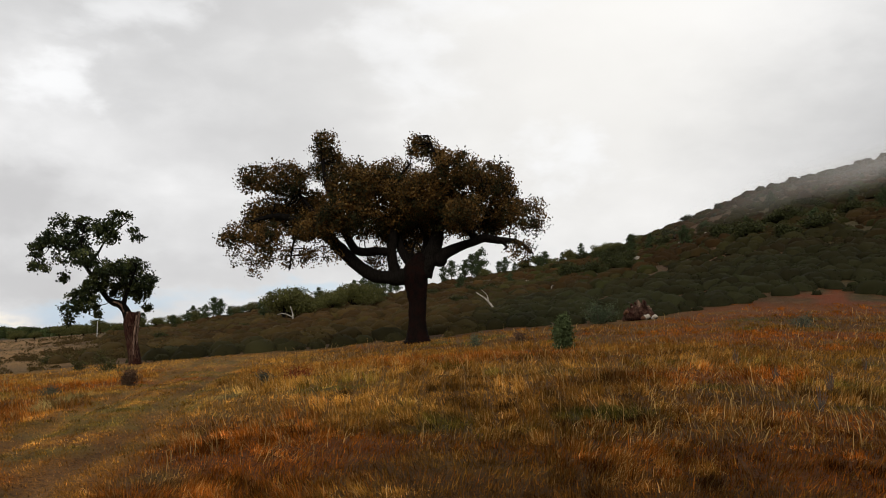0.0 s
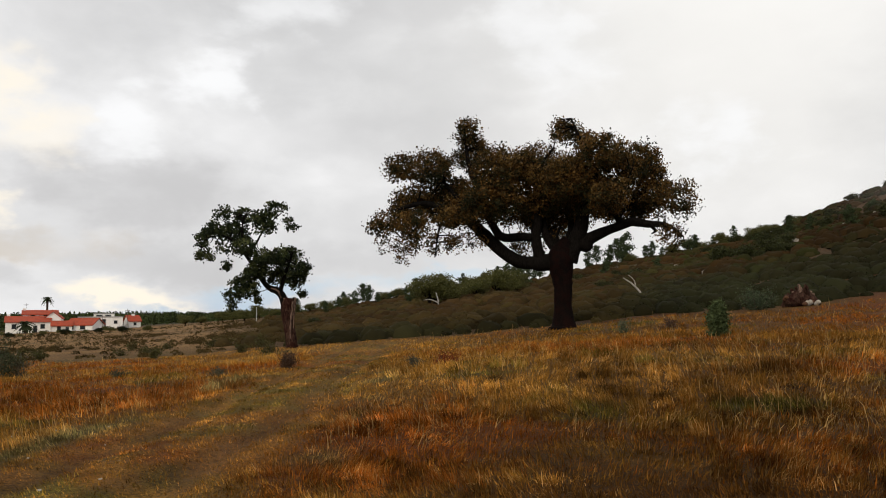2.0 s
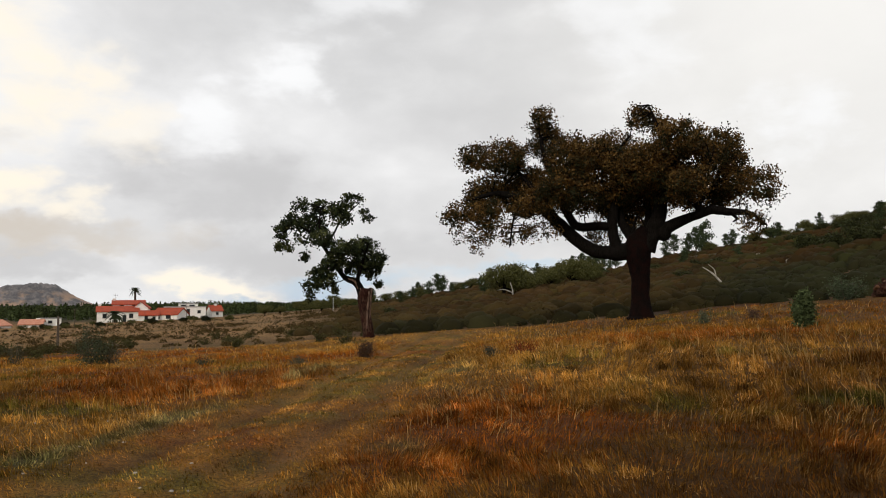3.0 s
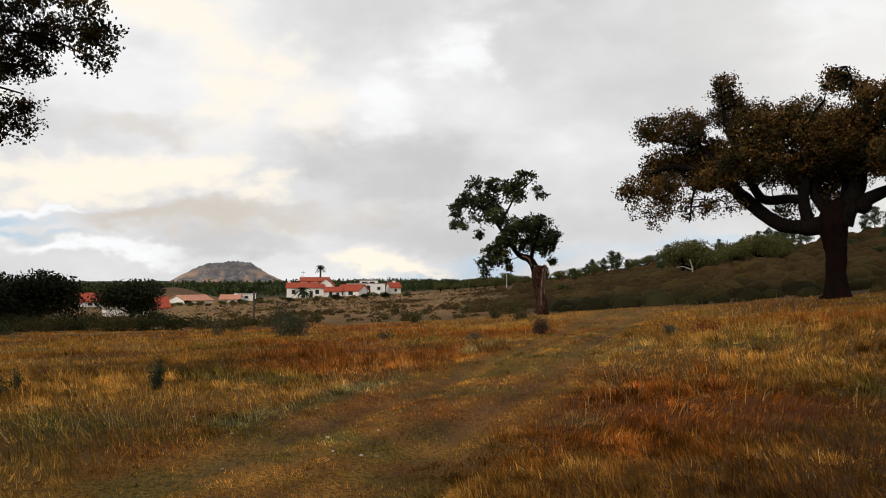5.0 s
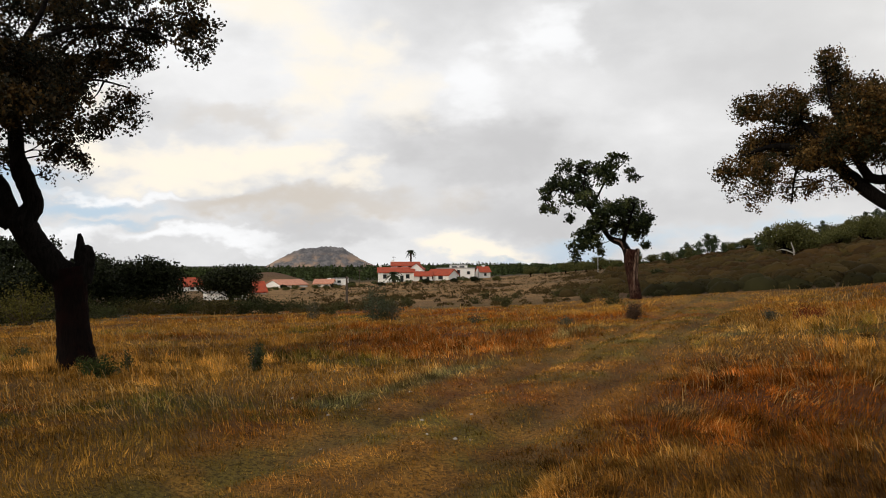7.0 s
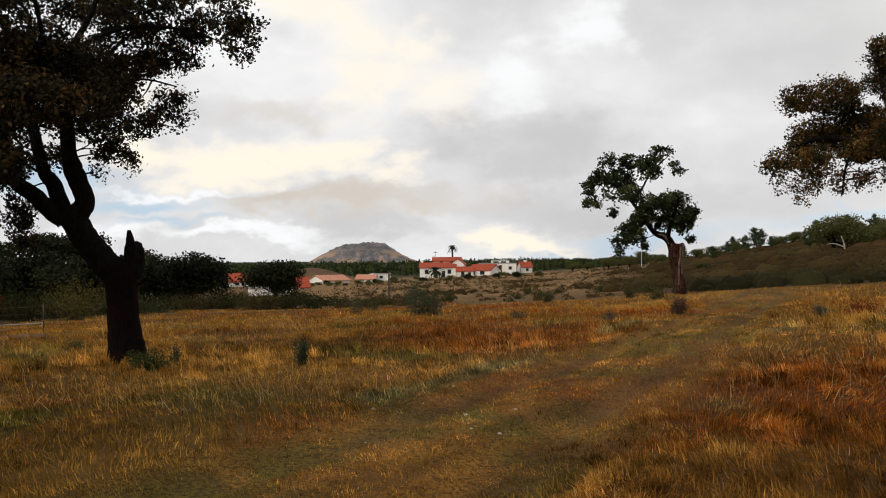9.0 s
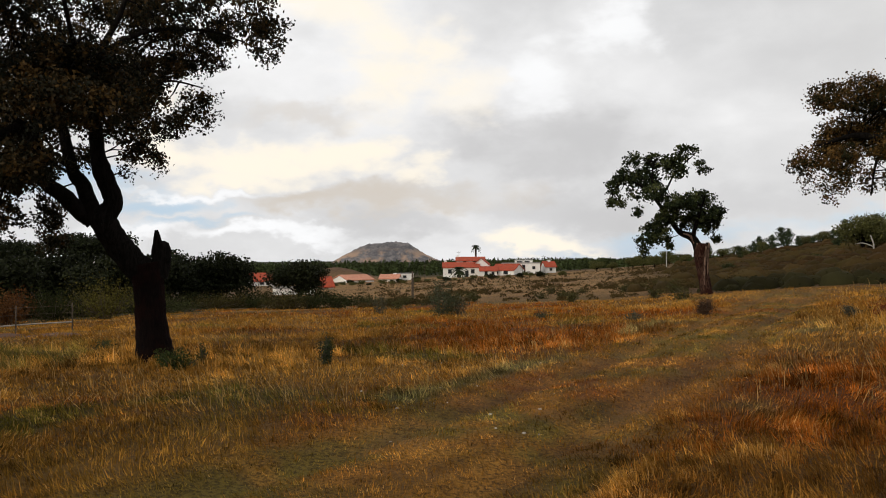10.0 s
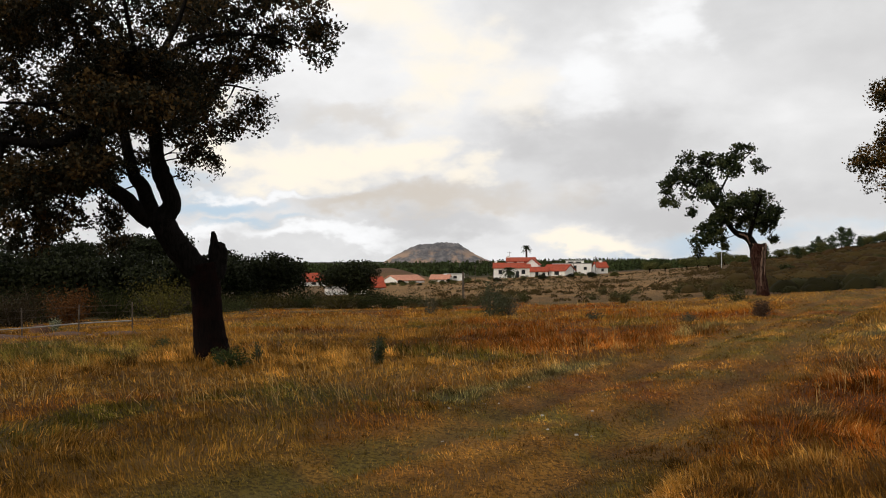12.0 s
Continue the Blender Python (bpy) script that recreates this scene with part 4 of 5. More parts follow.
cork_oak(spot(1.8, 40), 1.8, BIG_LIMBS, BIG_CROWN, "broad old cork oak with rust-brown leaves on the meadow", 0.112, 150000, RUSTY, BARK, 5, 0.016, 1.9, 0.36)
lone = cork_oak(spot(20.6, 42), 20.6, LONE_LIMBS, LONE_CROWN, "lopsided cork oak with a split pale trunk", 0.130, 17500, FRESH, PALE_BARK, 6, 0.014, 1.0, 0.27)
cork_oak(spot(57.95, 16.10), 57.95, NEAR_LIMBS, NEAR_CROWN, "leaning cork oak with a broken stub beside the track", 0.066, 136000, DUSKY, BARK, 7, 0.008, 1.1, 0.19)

for k, rows in enumerate(([(0.00, -0.24, 0.2, 0.03), (0.02, -0.27, 1.2, 0.05), (0.10, -0.27, 2.35, 0.06)], [(0.14, -0.17, 0.9, 0.03), (0.18, -0.20, 1.8, 0.05), (0.24, -0.14, 2.5, 0.05)],
                          [(-0.20, -0.20, 1.3, 0.03), (-0.22, -0.23, 2.0, 0.04), (-0.32, -0.16, 2.5, 0.05)], [(-0.45, -0.14, 2.5, 0.05), (-0.62, -0.16, 2.85, 0.06), (-0.95, -0.13, 2.98, 0.04)])):
    part("bark_strip", limb_mesh("bark_strip", rows, 6, SPLIT_BARK, 0.35, k, 6), lone, "pale split strip of old bark")


# ---- grass ----
def blades(rng, x, y, tall, wide, colour, lean=0.35, short=False, combed=0.7):
    """Bent blades of two pieces each, rooted on the ground."""
    n = len(x)
    root = np.stack([x, y, height(x, y) - 0.02], 1)
    # neighbours lie over the same way, as wind and rain left them
    turn = 9.0 * rough_noise(x / 1.1, y / 1.1, 77) + rng.normal(0, combed, n)
    tilt = np.minimum(np.abs(rng.normal(0, lean, n)) + 0.08, 1.42)
    bend = np.stack([np.cos(turn), np.sin(turn), 0 * turn], 1)
    face = rng.uniform(0, 2 * np.pi, n)
    side = np.stack([np.cos(face), np.sin(face), 0 * face], 1) * wide[:, None] / 2
    up = np.array((0, 0, 1.0))
    mid = root + up * (tall * 0.55 * np.cos(tilt * 0.6))[:, None] + bend * (tall * 0.5 * np.sin(tilt * 0.6))[:, None]
    tip = root + up * (tall * np.cos(tilt))[:, None] + bend * (tall * np.sin(tilt) * 1.15)[:, None]
    if short:
        verts = np.stack([root - side, root + side, tip], 1).reshape(-1, 3)
        return verts, np.arange(n * 3).reshape(-1, 3), np.repeat(colour, 3, 0)
    verts = np.stack([root - side, root + side, mid + side * 0.8, mid - side * 0.8, tip], 1).reshape(-1, 3)
    base = np.arange(n)[:, None] * 5
    faces = np.concatenate([base + (0, 1, 2), base + (0, 2, 3), base + (3, 2, 4)], 1).reshape(-1, 3)
    return verts, faces, np.repeat(colour, 5, 0)


def meadow():
    rng = np.random.default_rng(11)
    n = 580000
    r = np.exp(rng.uniform(math.log(5.2), math.log(60), n))
    az = np.radians(rng.uniform(-33, 79, n))
    x, y = -r * np.sin(az), r * np.cos(az)
    # blades gather in tussocks of their own tone, dark ones painted as shaded gaps
    cell = 0.22 + r * 0.012
    ix, iy = np.floor(x / cell), np.floor(y / cell)
    pull = rng.uniform(0, 0.7, n)
    x, y = x + ((ix + lattice(ix, iy, 91)) * cell - x) * pull, y + ((iy + lattice(ix, iy, 92)) * cell - y) * pull
    tone = (0.30 + 0.85 * lattice(ix, iy, 93)) * (0.35 + 1.4 * soft(rough_noise(x / 0.6, y / 0.6, 89), 0.2, 0.8))
    own = 0.18 * (lattice(ix, iy, 94) - 0.5)
    tone = tone + (0.72 - tone) * 0.6 * soft(r, 13, 26)
    edge = np.interp(np.degrees(az), EDGE_AZ, EDGE_R) + 9 * (rough_noise(x / 4, y / 4, 61) - 0.5) + 10 * soft(np.degrees(az), 30, 44)
    t = np.abs(track_side(x, y))
    on = soft(t + 1.2 * (rough_noise(x / 1.3, y / 1.3, 45) - 0.5), 2.0, 1.0) * soft(r, 46, 36)
    thick = soft(rough_noise(x / 1.6, y / 1.6, 95), 0.30, 0.70)
    keep = (r < edge) & (rng.random(n) < (0.45 + 0.55 * np.maximum(thick, on)) * (1 - 0.65 * on * np.exp(-((t - 0.8) / 0.25) ** 2)))
    tall = (0.075 + 0.155 * thick) * rng.uniform(0.5, 1.4, n) * (0.7 + 0.6 * lattice(ix, iy, 96))
    tall = tall * (1 - on) + on * rng.uniform(0.025, 0.09, n)
    green = np.exp(-((np.degrees(az) - 54) / 12) ** 2 - ((r - 10) / 3.2) ** 2)
    tall = tall * (1 - 0.6 * green) * (0.55 + 0.40 * soft(r, 8, 18) - 0.45 * soft(r, 22, 38))
    wide = (0.0036 + r * 0.00048) * rng.uniform(0.6, 1.4, n)
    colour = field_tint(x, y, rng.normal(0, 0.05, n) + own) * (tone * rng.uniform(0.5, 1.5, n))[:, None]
    pale = rng.random(n) < 0.16 * soft(r, 30, 18)
    colour[pale] = colour[pale] * 0.5 + np.array((0.32, 0.200, 0.075)) * tone[pale][:, None]
    x, y, tall, wide, colour = (v[keep] for v in (x, y, tall, wide, colour))
    v, f, c = blades(rng, x, y, tall, wide, colour, 1.0)
    tagged(new("meadow_grass", mesh_from("meadow_grass", v, f, GRASS, c)), "dry golden and rust-red autumn grass with green patches", "grass", kind="stuff")
    # short matted litter between the tussocks
    n = 400000
    r, az = np.exp(rng.uniform(math.log(5.2), math.log(42), n)), rng.uniform(-32, 78, n)
    x, y = -r * np.sin(np.radians(az)), r * np.cos(np.radians(az))
    ix, iy = np.floor(x / 0.12), np.floor(y / 0.12)
    tone = (0.3 + 0.9 * lattice(ix, iy, 98)) * rng.uniform(0.5, 1.5, n) * (0.4 + 1.2 * rough_noise(x / 0.35, y / 0.35, 88))
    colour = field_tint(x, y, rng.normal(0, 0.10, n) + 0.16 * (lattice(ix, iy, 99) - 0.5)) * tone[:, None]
    t = np.abs(track_side(x, y))
    on = soft(t, 2.0, 1.1) * soft(r, 46, 36)
    keep = rng.random(n) > 0.3 * on * np.exp(-((t - 0.8) / 0.28) ** 2)
    x, y, r, colour, on = x[keep], y[keep], r[keep], colour[keep], on[keep]
    n = len(x)
    v, f, c = blades(rng, x, y, rng.uniform(0.05, 0.15, n) * (1 - 0.5 * on), (0.0045 + r * 0.0008) * (1 + 0.3 * on) * rng.uniform(0.6, 1.4, n), colour, 1.6, True)
    tagged(new("grass_litter", mesh_from("grass_litter", v, f, GRASS, c)), "short matted brown and green grass on the ground", "grass", kind="stuff")
    # the meadow goes on round and behind
    n = 70000
    r, az = np.sqrt(rng.uniform(0.3, 42**2, n)), rng.uniform(-180, 180, n)
    r[:16000] = np.sqrt(rng.uniform(0.2, 5.4**2, 16000))
    away = (r < 5.4) | (az < -33) | (az > 79)
    r, az = r[away], az[away]
    x, y = -r * np.sin(np.radians(az)), r * np.cos(np.radians(az))
    v, f, c = blades(rng, x, y, rng.uniform(0.05, 0.16, len(x)), 0.006 + r * 0.0012, field_tint(x, y) * rng.uniform(0.5, 1.3, (len(x), 1)), 1.1, True)
    tagged(new("outer_grass", mesh_from("outer_grass", v, f, GRASS, c)), "short dry autumn grass across the open field", "grass", kind="stuff")
    # long pale straw, much of it lying over
    n = 8000
    r, az = np.exp(rng.uniform(math.log(9.5), math.log(45), n)), rng.uniform(-31, 78, n)
    x, y = -r * np.sin(np.radians(az)), r * np.cos(np.radians(az))
    keep = (np.abs(track_side(x, y)) > 1.8) & (rough_noise(x / 4, y / 4, 97) > 0.45)
    x, y, r = x[keep], y[keep], r[keep]
    v, f, c = blades(rng, x, y, rng.uniform(0.18, 0.45, len(x)), 0.0028 + r * 0.00036, np.array((0.44, 0.28, 0.10)) * rng.uniform(0.6, 1.15, (len(x), 1)), 1.15)
    tagged(new("straw", mesh_from("straw", v, f, GRASS, c)), "long pale stalks of dry straw leaning over the meadow", "straw", kind="stuff")


meadow()


# ---- scrub on the hillside ----
def domes(rng, x, y, wide, tall, per, leaf, tints):
    """Leaf cards for many low round bushes."""
    n = len(x)
    shell = unit(rng, n * per)
    shell[:, 2] = np.abs(shell[:, 2])
    shell *= (rng.uniform(0.25, 1.0, n * per) ** 0.4)[:, None]
    size = np.stack([wide, wide, tall], 1).repeat(per, 0)
    at = np.stack([x, y, height(x, y)], 1).repeat(per, 0) + shell * size
    colour = tints.repeat(per, 0) * rng.uniform(0.8, 1.2, (n * per, 1))
    length = np.broadcast_to(leaf, n).repeat(per) * rng.uniform(0.6, 1.4, n * per)
    return leaf_cards(rng, at, length, length * 0.45, colour)


def humps(rng, x, y, wide, tall, tints):
    """Solid fill under the leaves of many low bushes: lumpy caps of two rings each."""
    n, sides = len(x), 7
    turn = np.arange(sides) * 2 * np.pi / sides + rng.uniform(0, 6.28, (n, 1))
    rings = []
    for out, up in ((1.0, -0.15), (0.82, 0.48), (0.42, 0.80)):
        lump = rng.uniform(0.75, 1.2, (n, sides))
        rings.append(np.stack([np.cos(turn) * wide[:, None] * out * lump, np.sin(turn) * wide[:, None] * out * lump, tall[:, None] * up * rng.uniform(0.8, 1.2, (n, sides))], -1))
    top = np.stack([0 * x, 0 * x, tall * 0.88], -1)[:, None]
    verts = (np.concatenate([*rings, top], 1) + np.stack([x, y, height(x, y)], -1)[:, None]).reshape(-1, 3)
    k, nxt = np.arange(sides), (np.arange(sides) + 1) % sides
    faces = []
    for ring in (0, sides):
        faces += [np.stack([ring + k, ring + nxt, ring + sides + nxt], 1), np.stack([ring + k, ring + sides + nxt, ring + sides + k], 1)]
    faces.append(np.stack([2 * sides + k, 2 * sides + nxt, np.full(sides, 3 * sides)], 1))
    faces = (np.concatenate(faces)[None] + np.arange(n)[:, None, None] * (3 * sides + 1)).reshape(-1, 3)
    return verts, faces, tints.repeat(3 * sides + 1, 0)


def hillside_scrub():
    rng = np.random.default_rng(23)
    pieces, bodies = [], []
    for low, high, n, per, leaf in ((42, 80, 3400, 56, 0.13), (80, 140, 4600, 24, 0.20), (140, 250, 5200, 12, 0.32)):
        r, az = np.sqrt(rng.uniform(low**2, high**2, n)), rng.uniform(-34, 44, n)
        x, y = -r * np.sin(np.radians(az)), r * np.cos(np.radians(az))
        edge = np.interp(az, EDGE_AZ, EDGE_R) + 5 * (rough_noise(x / 4, y / 4, 61) - 0.5)
        bare = (az < -20.5) & (r - edge < 6 + 4 * value_noise(x / 5, y / 5, 73)) & (rng.random(n) < 0.88)
        pale = (az + 22 * (rough_noise(x / 14, y / 14, 72) - 0.5) > 22) & (rough_noise(x / 7, y / 7, 71) < 0.63)
        patch = rough_noise(x / 11, y / 11, 103)
        keep = (r > edge + 0.5) & ~bare & ~(pale & (rng.random(n) < 0.88)) & (patch > 0.27 + 0.1 * rng.random(n))
        x, y, r, az = x[keep], y[keep], r[keep], az[keep]
        size = (0.45 + 1.1 * rng.random(len(x)) ** 2.5) * np.interp(r, [40, 100, 240], [0.8, 1.15, 1.5])
        kind = soft(rough_noise(x / 13 + 3, y / 13, 107) + rng.normal(0, 0.08, len(x)), 0.34, 0.56) * soft(r, 48, 75)
        tints = blend(np.broadcast_to(np.array((0.056, 0.054, 0.016)), (len(x), 3)), np.array((0.074, 0.040, 0.012)), kind)
        tints = blend(tints, np.array((0.052, 0.058, 0.013)), (rng.random(len(x)) < 0.18) * 1.0)
        tints = blend(tints, np.array((0.075, 0.068, 0.028)), soft(az, 19, 26) * 0.8)
        size = size * (1 - 0.35 * soft(az, 19, 26))
        tints = blend(tints, np.array((0.125, 0.074, 0.026)), soft(az, -9, 3) * 0.55)
        tints = tints * (0.30 + 0.62 * rough_noise(x / 20, y / 20, 109))[:, None]
        green = soft(az, 0, -6) * soft(r, 105, 70) + 0.9 * soft(az, -2, 4) * soft(r - edge[keep], 9, 3) * soft(az, 26, 20)
        tints = blend(tints, np.array((0.024, 0.029, 0.012)), np.clip(green, 0, 1) * 0.85)
        tints = tints * (rng.uniform(0.65, 1.25, len(x)) * (1 - 0.22 * soft(az, -10, -18)))[:, None]
        pieces.append(domes(rng, x, y, size * 0.9, size * 0.72, per, leaf, tints))
        full = az < 21 + 2 * rng.normal(size=len(az))
        # hulls get 0.8 of the leaf tint, the shade inside a bush as colour
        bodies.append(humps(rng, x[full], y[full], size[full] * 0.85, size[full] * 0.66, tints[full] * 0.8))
    v, f, c = joined(pieces)
    tagged(new("hillside_scrub", mesh_from("hillside_scrub", v, f, SHRUB_LEAVES, c)), "dense grey-green and brown scrub covering the hillside", "scrub", kind="stuff")
    v, f, c = joined(bodies)
    tagged(new("scrub_hulls", mesh_from("scrub_hulls", v, f, SCRUB_BODY, c, smooth=True)), "solid hulls within the hillside scrub, darkened for the shade inside", "scrub", kind="stuff")


hillside_scrub()


def far_forest():
    rng = np.random.default_rng(29)
    n = 3400
    r, az = np.sqrt(rng.uniform(330**2, 640**2, n)), rng.uniform(16, 80, n)
    x, y = -r * np.sin(np.radians(az)), r * np.cos(np.radians(az))
    tall = rng.uniform(4.5, 7.0, n) * np.interp(r, [330, 430, 640], [0.6, 0.9, 1.25]) * np.interp(az, [14, 26, 30, 80], [0.7, 0.8, 1, 1])
    per = 26
    up = rng.uniform(0.05, 1, (n, per))
    around = rng.uniform(0, 2 * np.pi, (n, per))
    out = (1.05 - up) * rng.uniform(0.3, 1, (n, per)) * tall[:, None] * 0.34
    at = np.stack([x[:, None] + np.cos(around) * out, y[:, None] + np.sin(around) * out, height(x, y)[:, None] + up * tall[:, None]], -1).reshape(-1, 3)
    tint = np.array((0.040, 0.052, 0.018)) * rng.uniform(0.6, 1.5, (n, 1))
    v, f, c = leaf_cards(rng, at, rng.uniform(1.0, 2.0, n * per), rng.uniform(0.6, 1.0, n * per), tint.repeat(per, 0))
    tagged(new("far_pine_forest", mesh_from("far_pine_forest", v, f, NEEDLES, c)), "dark pine forest on the plain behind the village", "forest", kind="stuff")


far_forest()


# ---- pines on the ridge ----
def pine(seed, tall, open_crown):
    """A young pine: a straight tapered trunk and whorls of needle tufts."""
    rng = np.random.default_rng(seed)
    tree = thing("pine_tree", (0, 0, 0), "slender dark green pine on the ridge", "tree", "ridge pines")
    bow = rng.normal(0, 0.12, 2)
    part("trunk", limb_mesh("trunk", [(0, 0, -0.4, 0.16), (bow[0], bow[1], tall * 0.5, 0.10), (0, 0, tall * 0.97, 0.02)], 7, PINE_BARK, 0.05, seed), tree)
    at, tiers = [], int(tall * 2.2)
    for k in range(tiers):
        up = 0.30 + 0.70 * k / tiers if open_crown else 0.10 + 0.90 * k / tiers
        reach = tall * 0.27 * math.sin(math.pi * min(1.0, 0.22 + 0.78 * up)) ** 0.7 * rng.uniform(0.45, 1.25) + 0.12
        for _ in range(5):
            a = rng.uniform(0, 2 * math.pi)
            if rng.random() < 0.3:
                continue
            for s in np.linspace(0.35, 1, 3):
                c = np.array((math.cos(a) * reach * s, math.sin(a) * reach * s, tall * up + reach * 0.25 * s))
                at.append(c + rng.normal(size=(14, 3)) * 0.2)
    at = np.concatenate(at)
    tint = np.array((0.040, 0.055, 0.024)) * rng.uniform(0.6, 1.5, (len(at), 1))
    v, f, c = leaf_cards(rng, at, 0.42, 0.16, tint)
    tagged(part("crown", mesh_from("crown", v, f, NEEDLES, c), tree), kind="stuff")
    return tree


def oak_like(seed, tall, wide, name, label, tint, group, leaf=0.2, count=5200, flat=False):
    """A round or flat-topped tree of the hedges, seen from afar."""
    rng = np.random.default_rng(seed)
    tree = thing(name, (0, 0, 0), label, "tree", group)
    part("trunk", limb_mesh("trunk", [(0, 0, -0.3, 0.20), (0.05, 0, tall * 0.22, 0.15), (0.02, 0.05, tall * 0.5, 0.08), (0, 0, tall * 0.8, 0.02)], 8, LIMB_BARK, 0.1, seed), tree)
    pieces = []
    for k in range(9):
        a, s = k * 2.4 + rng.uniform(-0.4, 0.4), rng.uniform(0.25, 0.75)
        c = np.array((math.cos(a) * wide * 0.5 * s, math.sin(a) * wide * 0.5 * s, tall * (rng.uniform(0.70, 0.86) if flat else rng.uniform(0.36, 0.80))))
        part("limb", limb_mesh("limb", [(0, 0, tall * 0.22, 0.10), (*(c * (0.5, 0.5, 0.62)), 0.06), (*c, 0.02)], 5, LIMB_BARK, 0.1, k), tree)
        n = count // 9
        lobe = unit(rng, n) * (rng.random(n) ** 0.4)[:, None] * (wide * 0.29, wide * 0.29, tall * (0.14 if flat else 0.20))
        at = c + lobe + rng.normal(size=(n // 8 + 1, 3)).repeat(8, 0)[:n] * 0.14
        pieces.append(leaf_cards(rng, at, leaf, leaf * 0.65, np.array(tint) * rng.uniform(0.5, 1.5, (n, 1))))
    v, f, c = joined(pieces)
    tagged(part("crown", mesh_from("crown", v, f, LEAVES, c), tree), kind="stuff")
    return tree


def set_down(ob, az, r, scale=1.0, turn=0.0, sink=0.0):
    ob.matrix_basis = Matrix.Translation(spot(az, r) - Vector((0, 0, sink))) @ Matrix.Rotation(turn, 4, "Z") @ Matrix.Diagonal((scale, scale, scale, 1))
    return ob


def copy_down(ob, az, r, scale=1.0, turn=0.0, sink=0.0):
    return set_down(copy_thing(ob, Matrix.Identity(4)), az, r, scale, turn, sink)


rng = random.Random(41)
pines = [pine(51, 7.0, True), pine(52, 6.0, False), pine(53, 8.0, True), pine(54, 5.0, False)]
# heading, height over the ground, for the pines that stand against the sky
STAND = [(-9.6, 4.5), (-8.3, 3.4), (-7.1, 5), (-6.7, 4), (-5.0, 3.2), (-4.3, 5.4), (-3.9, 4.2), (-2.5, 8.8), (-2.0, 7.4), (-1.5, 6.2), (-0.6, 6.4), (-0.1, 5.2), (3.3, 5.4), (3.7, 4.2),
         (4.6, 4.4), (5.5, 6), (5.9, 4.8), (6.4, 3.6), (11.9, 5.4), (12.5, 3.6), (14.6, 3.6), (15.2, 6.2), (15.6, 6.6), (16.2, 5.2), (16.9, 5.6), (17.3, 4.4), (18.2, 3.6), (13.7, 3)]
for k, (az, tall) in enumerate(STAND):
    source, full = [(pines[0], 7.0), (pines[1], 6.0), (pines[2], 8.0), (pines[3], 5.0)][(k * 7 + 2) % 4]
    copy_down(source, az, RIDGE_R - rng.uniform(2, 25), tall / full, rng.uniform(0, 6.28), 0.1)
for k, ob in enumerate(pines):
    set_down(ob, (-13.0, -16.5, 20.1, 23.4)[k], (150, 120, 236, 238)[k], 0.6, 1.0 + k, 0.1)
for az, r, s in ((-11.0, 140, 0.5), (-14.2, 165, 0.55), (-17.8, 150, 0.5), (-20.5, 120, 0.45), (-24.5, 105, 0.5), (-26.8, 130, 0.5), (-28.5, 110, 0.55), (-22, 170, 0.55)):
    copy_down(pines[1 if s > 0.5 else 3], az, r, s, az, 0.1)

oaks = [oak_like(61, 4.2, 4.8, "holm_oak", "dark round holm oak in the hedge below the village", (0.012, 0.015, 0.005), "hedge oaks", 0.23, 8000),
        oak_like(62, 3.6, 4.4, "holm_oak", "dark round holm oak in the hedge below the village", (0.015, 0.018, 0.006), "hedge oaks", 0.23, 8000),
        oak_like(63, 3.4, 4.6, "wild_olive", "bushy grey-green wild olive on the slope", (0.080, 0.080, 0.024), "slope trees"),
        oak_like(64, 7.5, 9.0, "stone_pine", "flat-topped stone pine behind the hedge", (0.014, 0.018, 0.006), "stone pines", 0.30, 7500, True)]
set_down(oaks[0], 53.4, 74, 1.18, 0.3)
set_down(oaks[1], 48.1, 78, 1.12, 1.0)
for az, r, s, k in ((57.2, 70, 1.2, 0), (60.5, 60, 1.15, 1), (63.2, 64, 1.2, 0), (66.5, 58, 1.2, 1), (69.5, 60, 1.25, 0), (73, 62, 1.25, 1), (55.4, 82, 0.8, 1),
                    (59.4, 78, 0.9, 0), (65.0, 76, 1.0, 0), (68.2, 72, 1.05, 1), (74.5, 74, 1.2, 1)):
    copy_down(oaks[k], az, r, s, az * 1.7)
set_down(oaks[2], 11.0, 105, 1.35, 0.4)
for az, r, s in ((9.2, 108, 0.85), (7.8, 112, 1.0), (6.3, 118, 1.25), (5.0, 124, 0.95), (7.2, 232, 1.2), (8.2, 234, 1.0), (9.5, 233, 1.1), (10.6, 235, 1.0), (13.2, 234, 1.1), (14.2, 236, 1.0), (16.6, 236, 1.2), (18.0, 232, 1.1), (20.4, 230, 1.0), (22.6, 228, 1.1), (24.3, 230, 1.0), (27.4, 228, 0.9), (-5.6, 233, 1.0), (-6.6, 232, 1.1), (-8.9, 233, 1.0), (-11.4, 232, 0.9), (-13.2, 232, 0.8), (-3.0, 232, 0.8), (23.6, 200, 0.8), (21.6, 205, 0.7), (25.0, 215, 0.9), (19.2, 210, 0.8), (26.4, 220, 0.7),
                 (-10.8, 225, 0.9), (-12.0, 225, 0.8), (-7.6, 225, 0.8)):
    copy_down(oaks[2], az, r, s, az)
set_down(oaks[3], 61.5, 92, 1.0, 0.2)
copy_down(oaks[3], 66.5, 100, 0.95, 2.0)
copy_down(oaks[3], 72, 90, 1.0, 4.0)


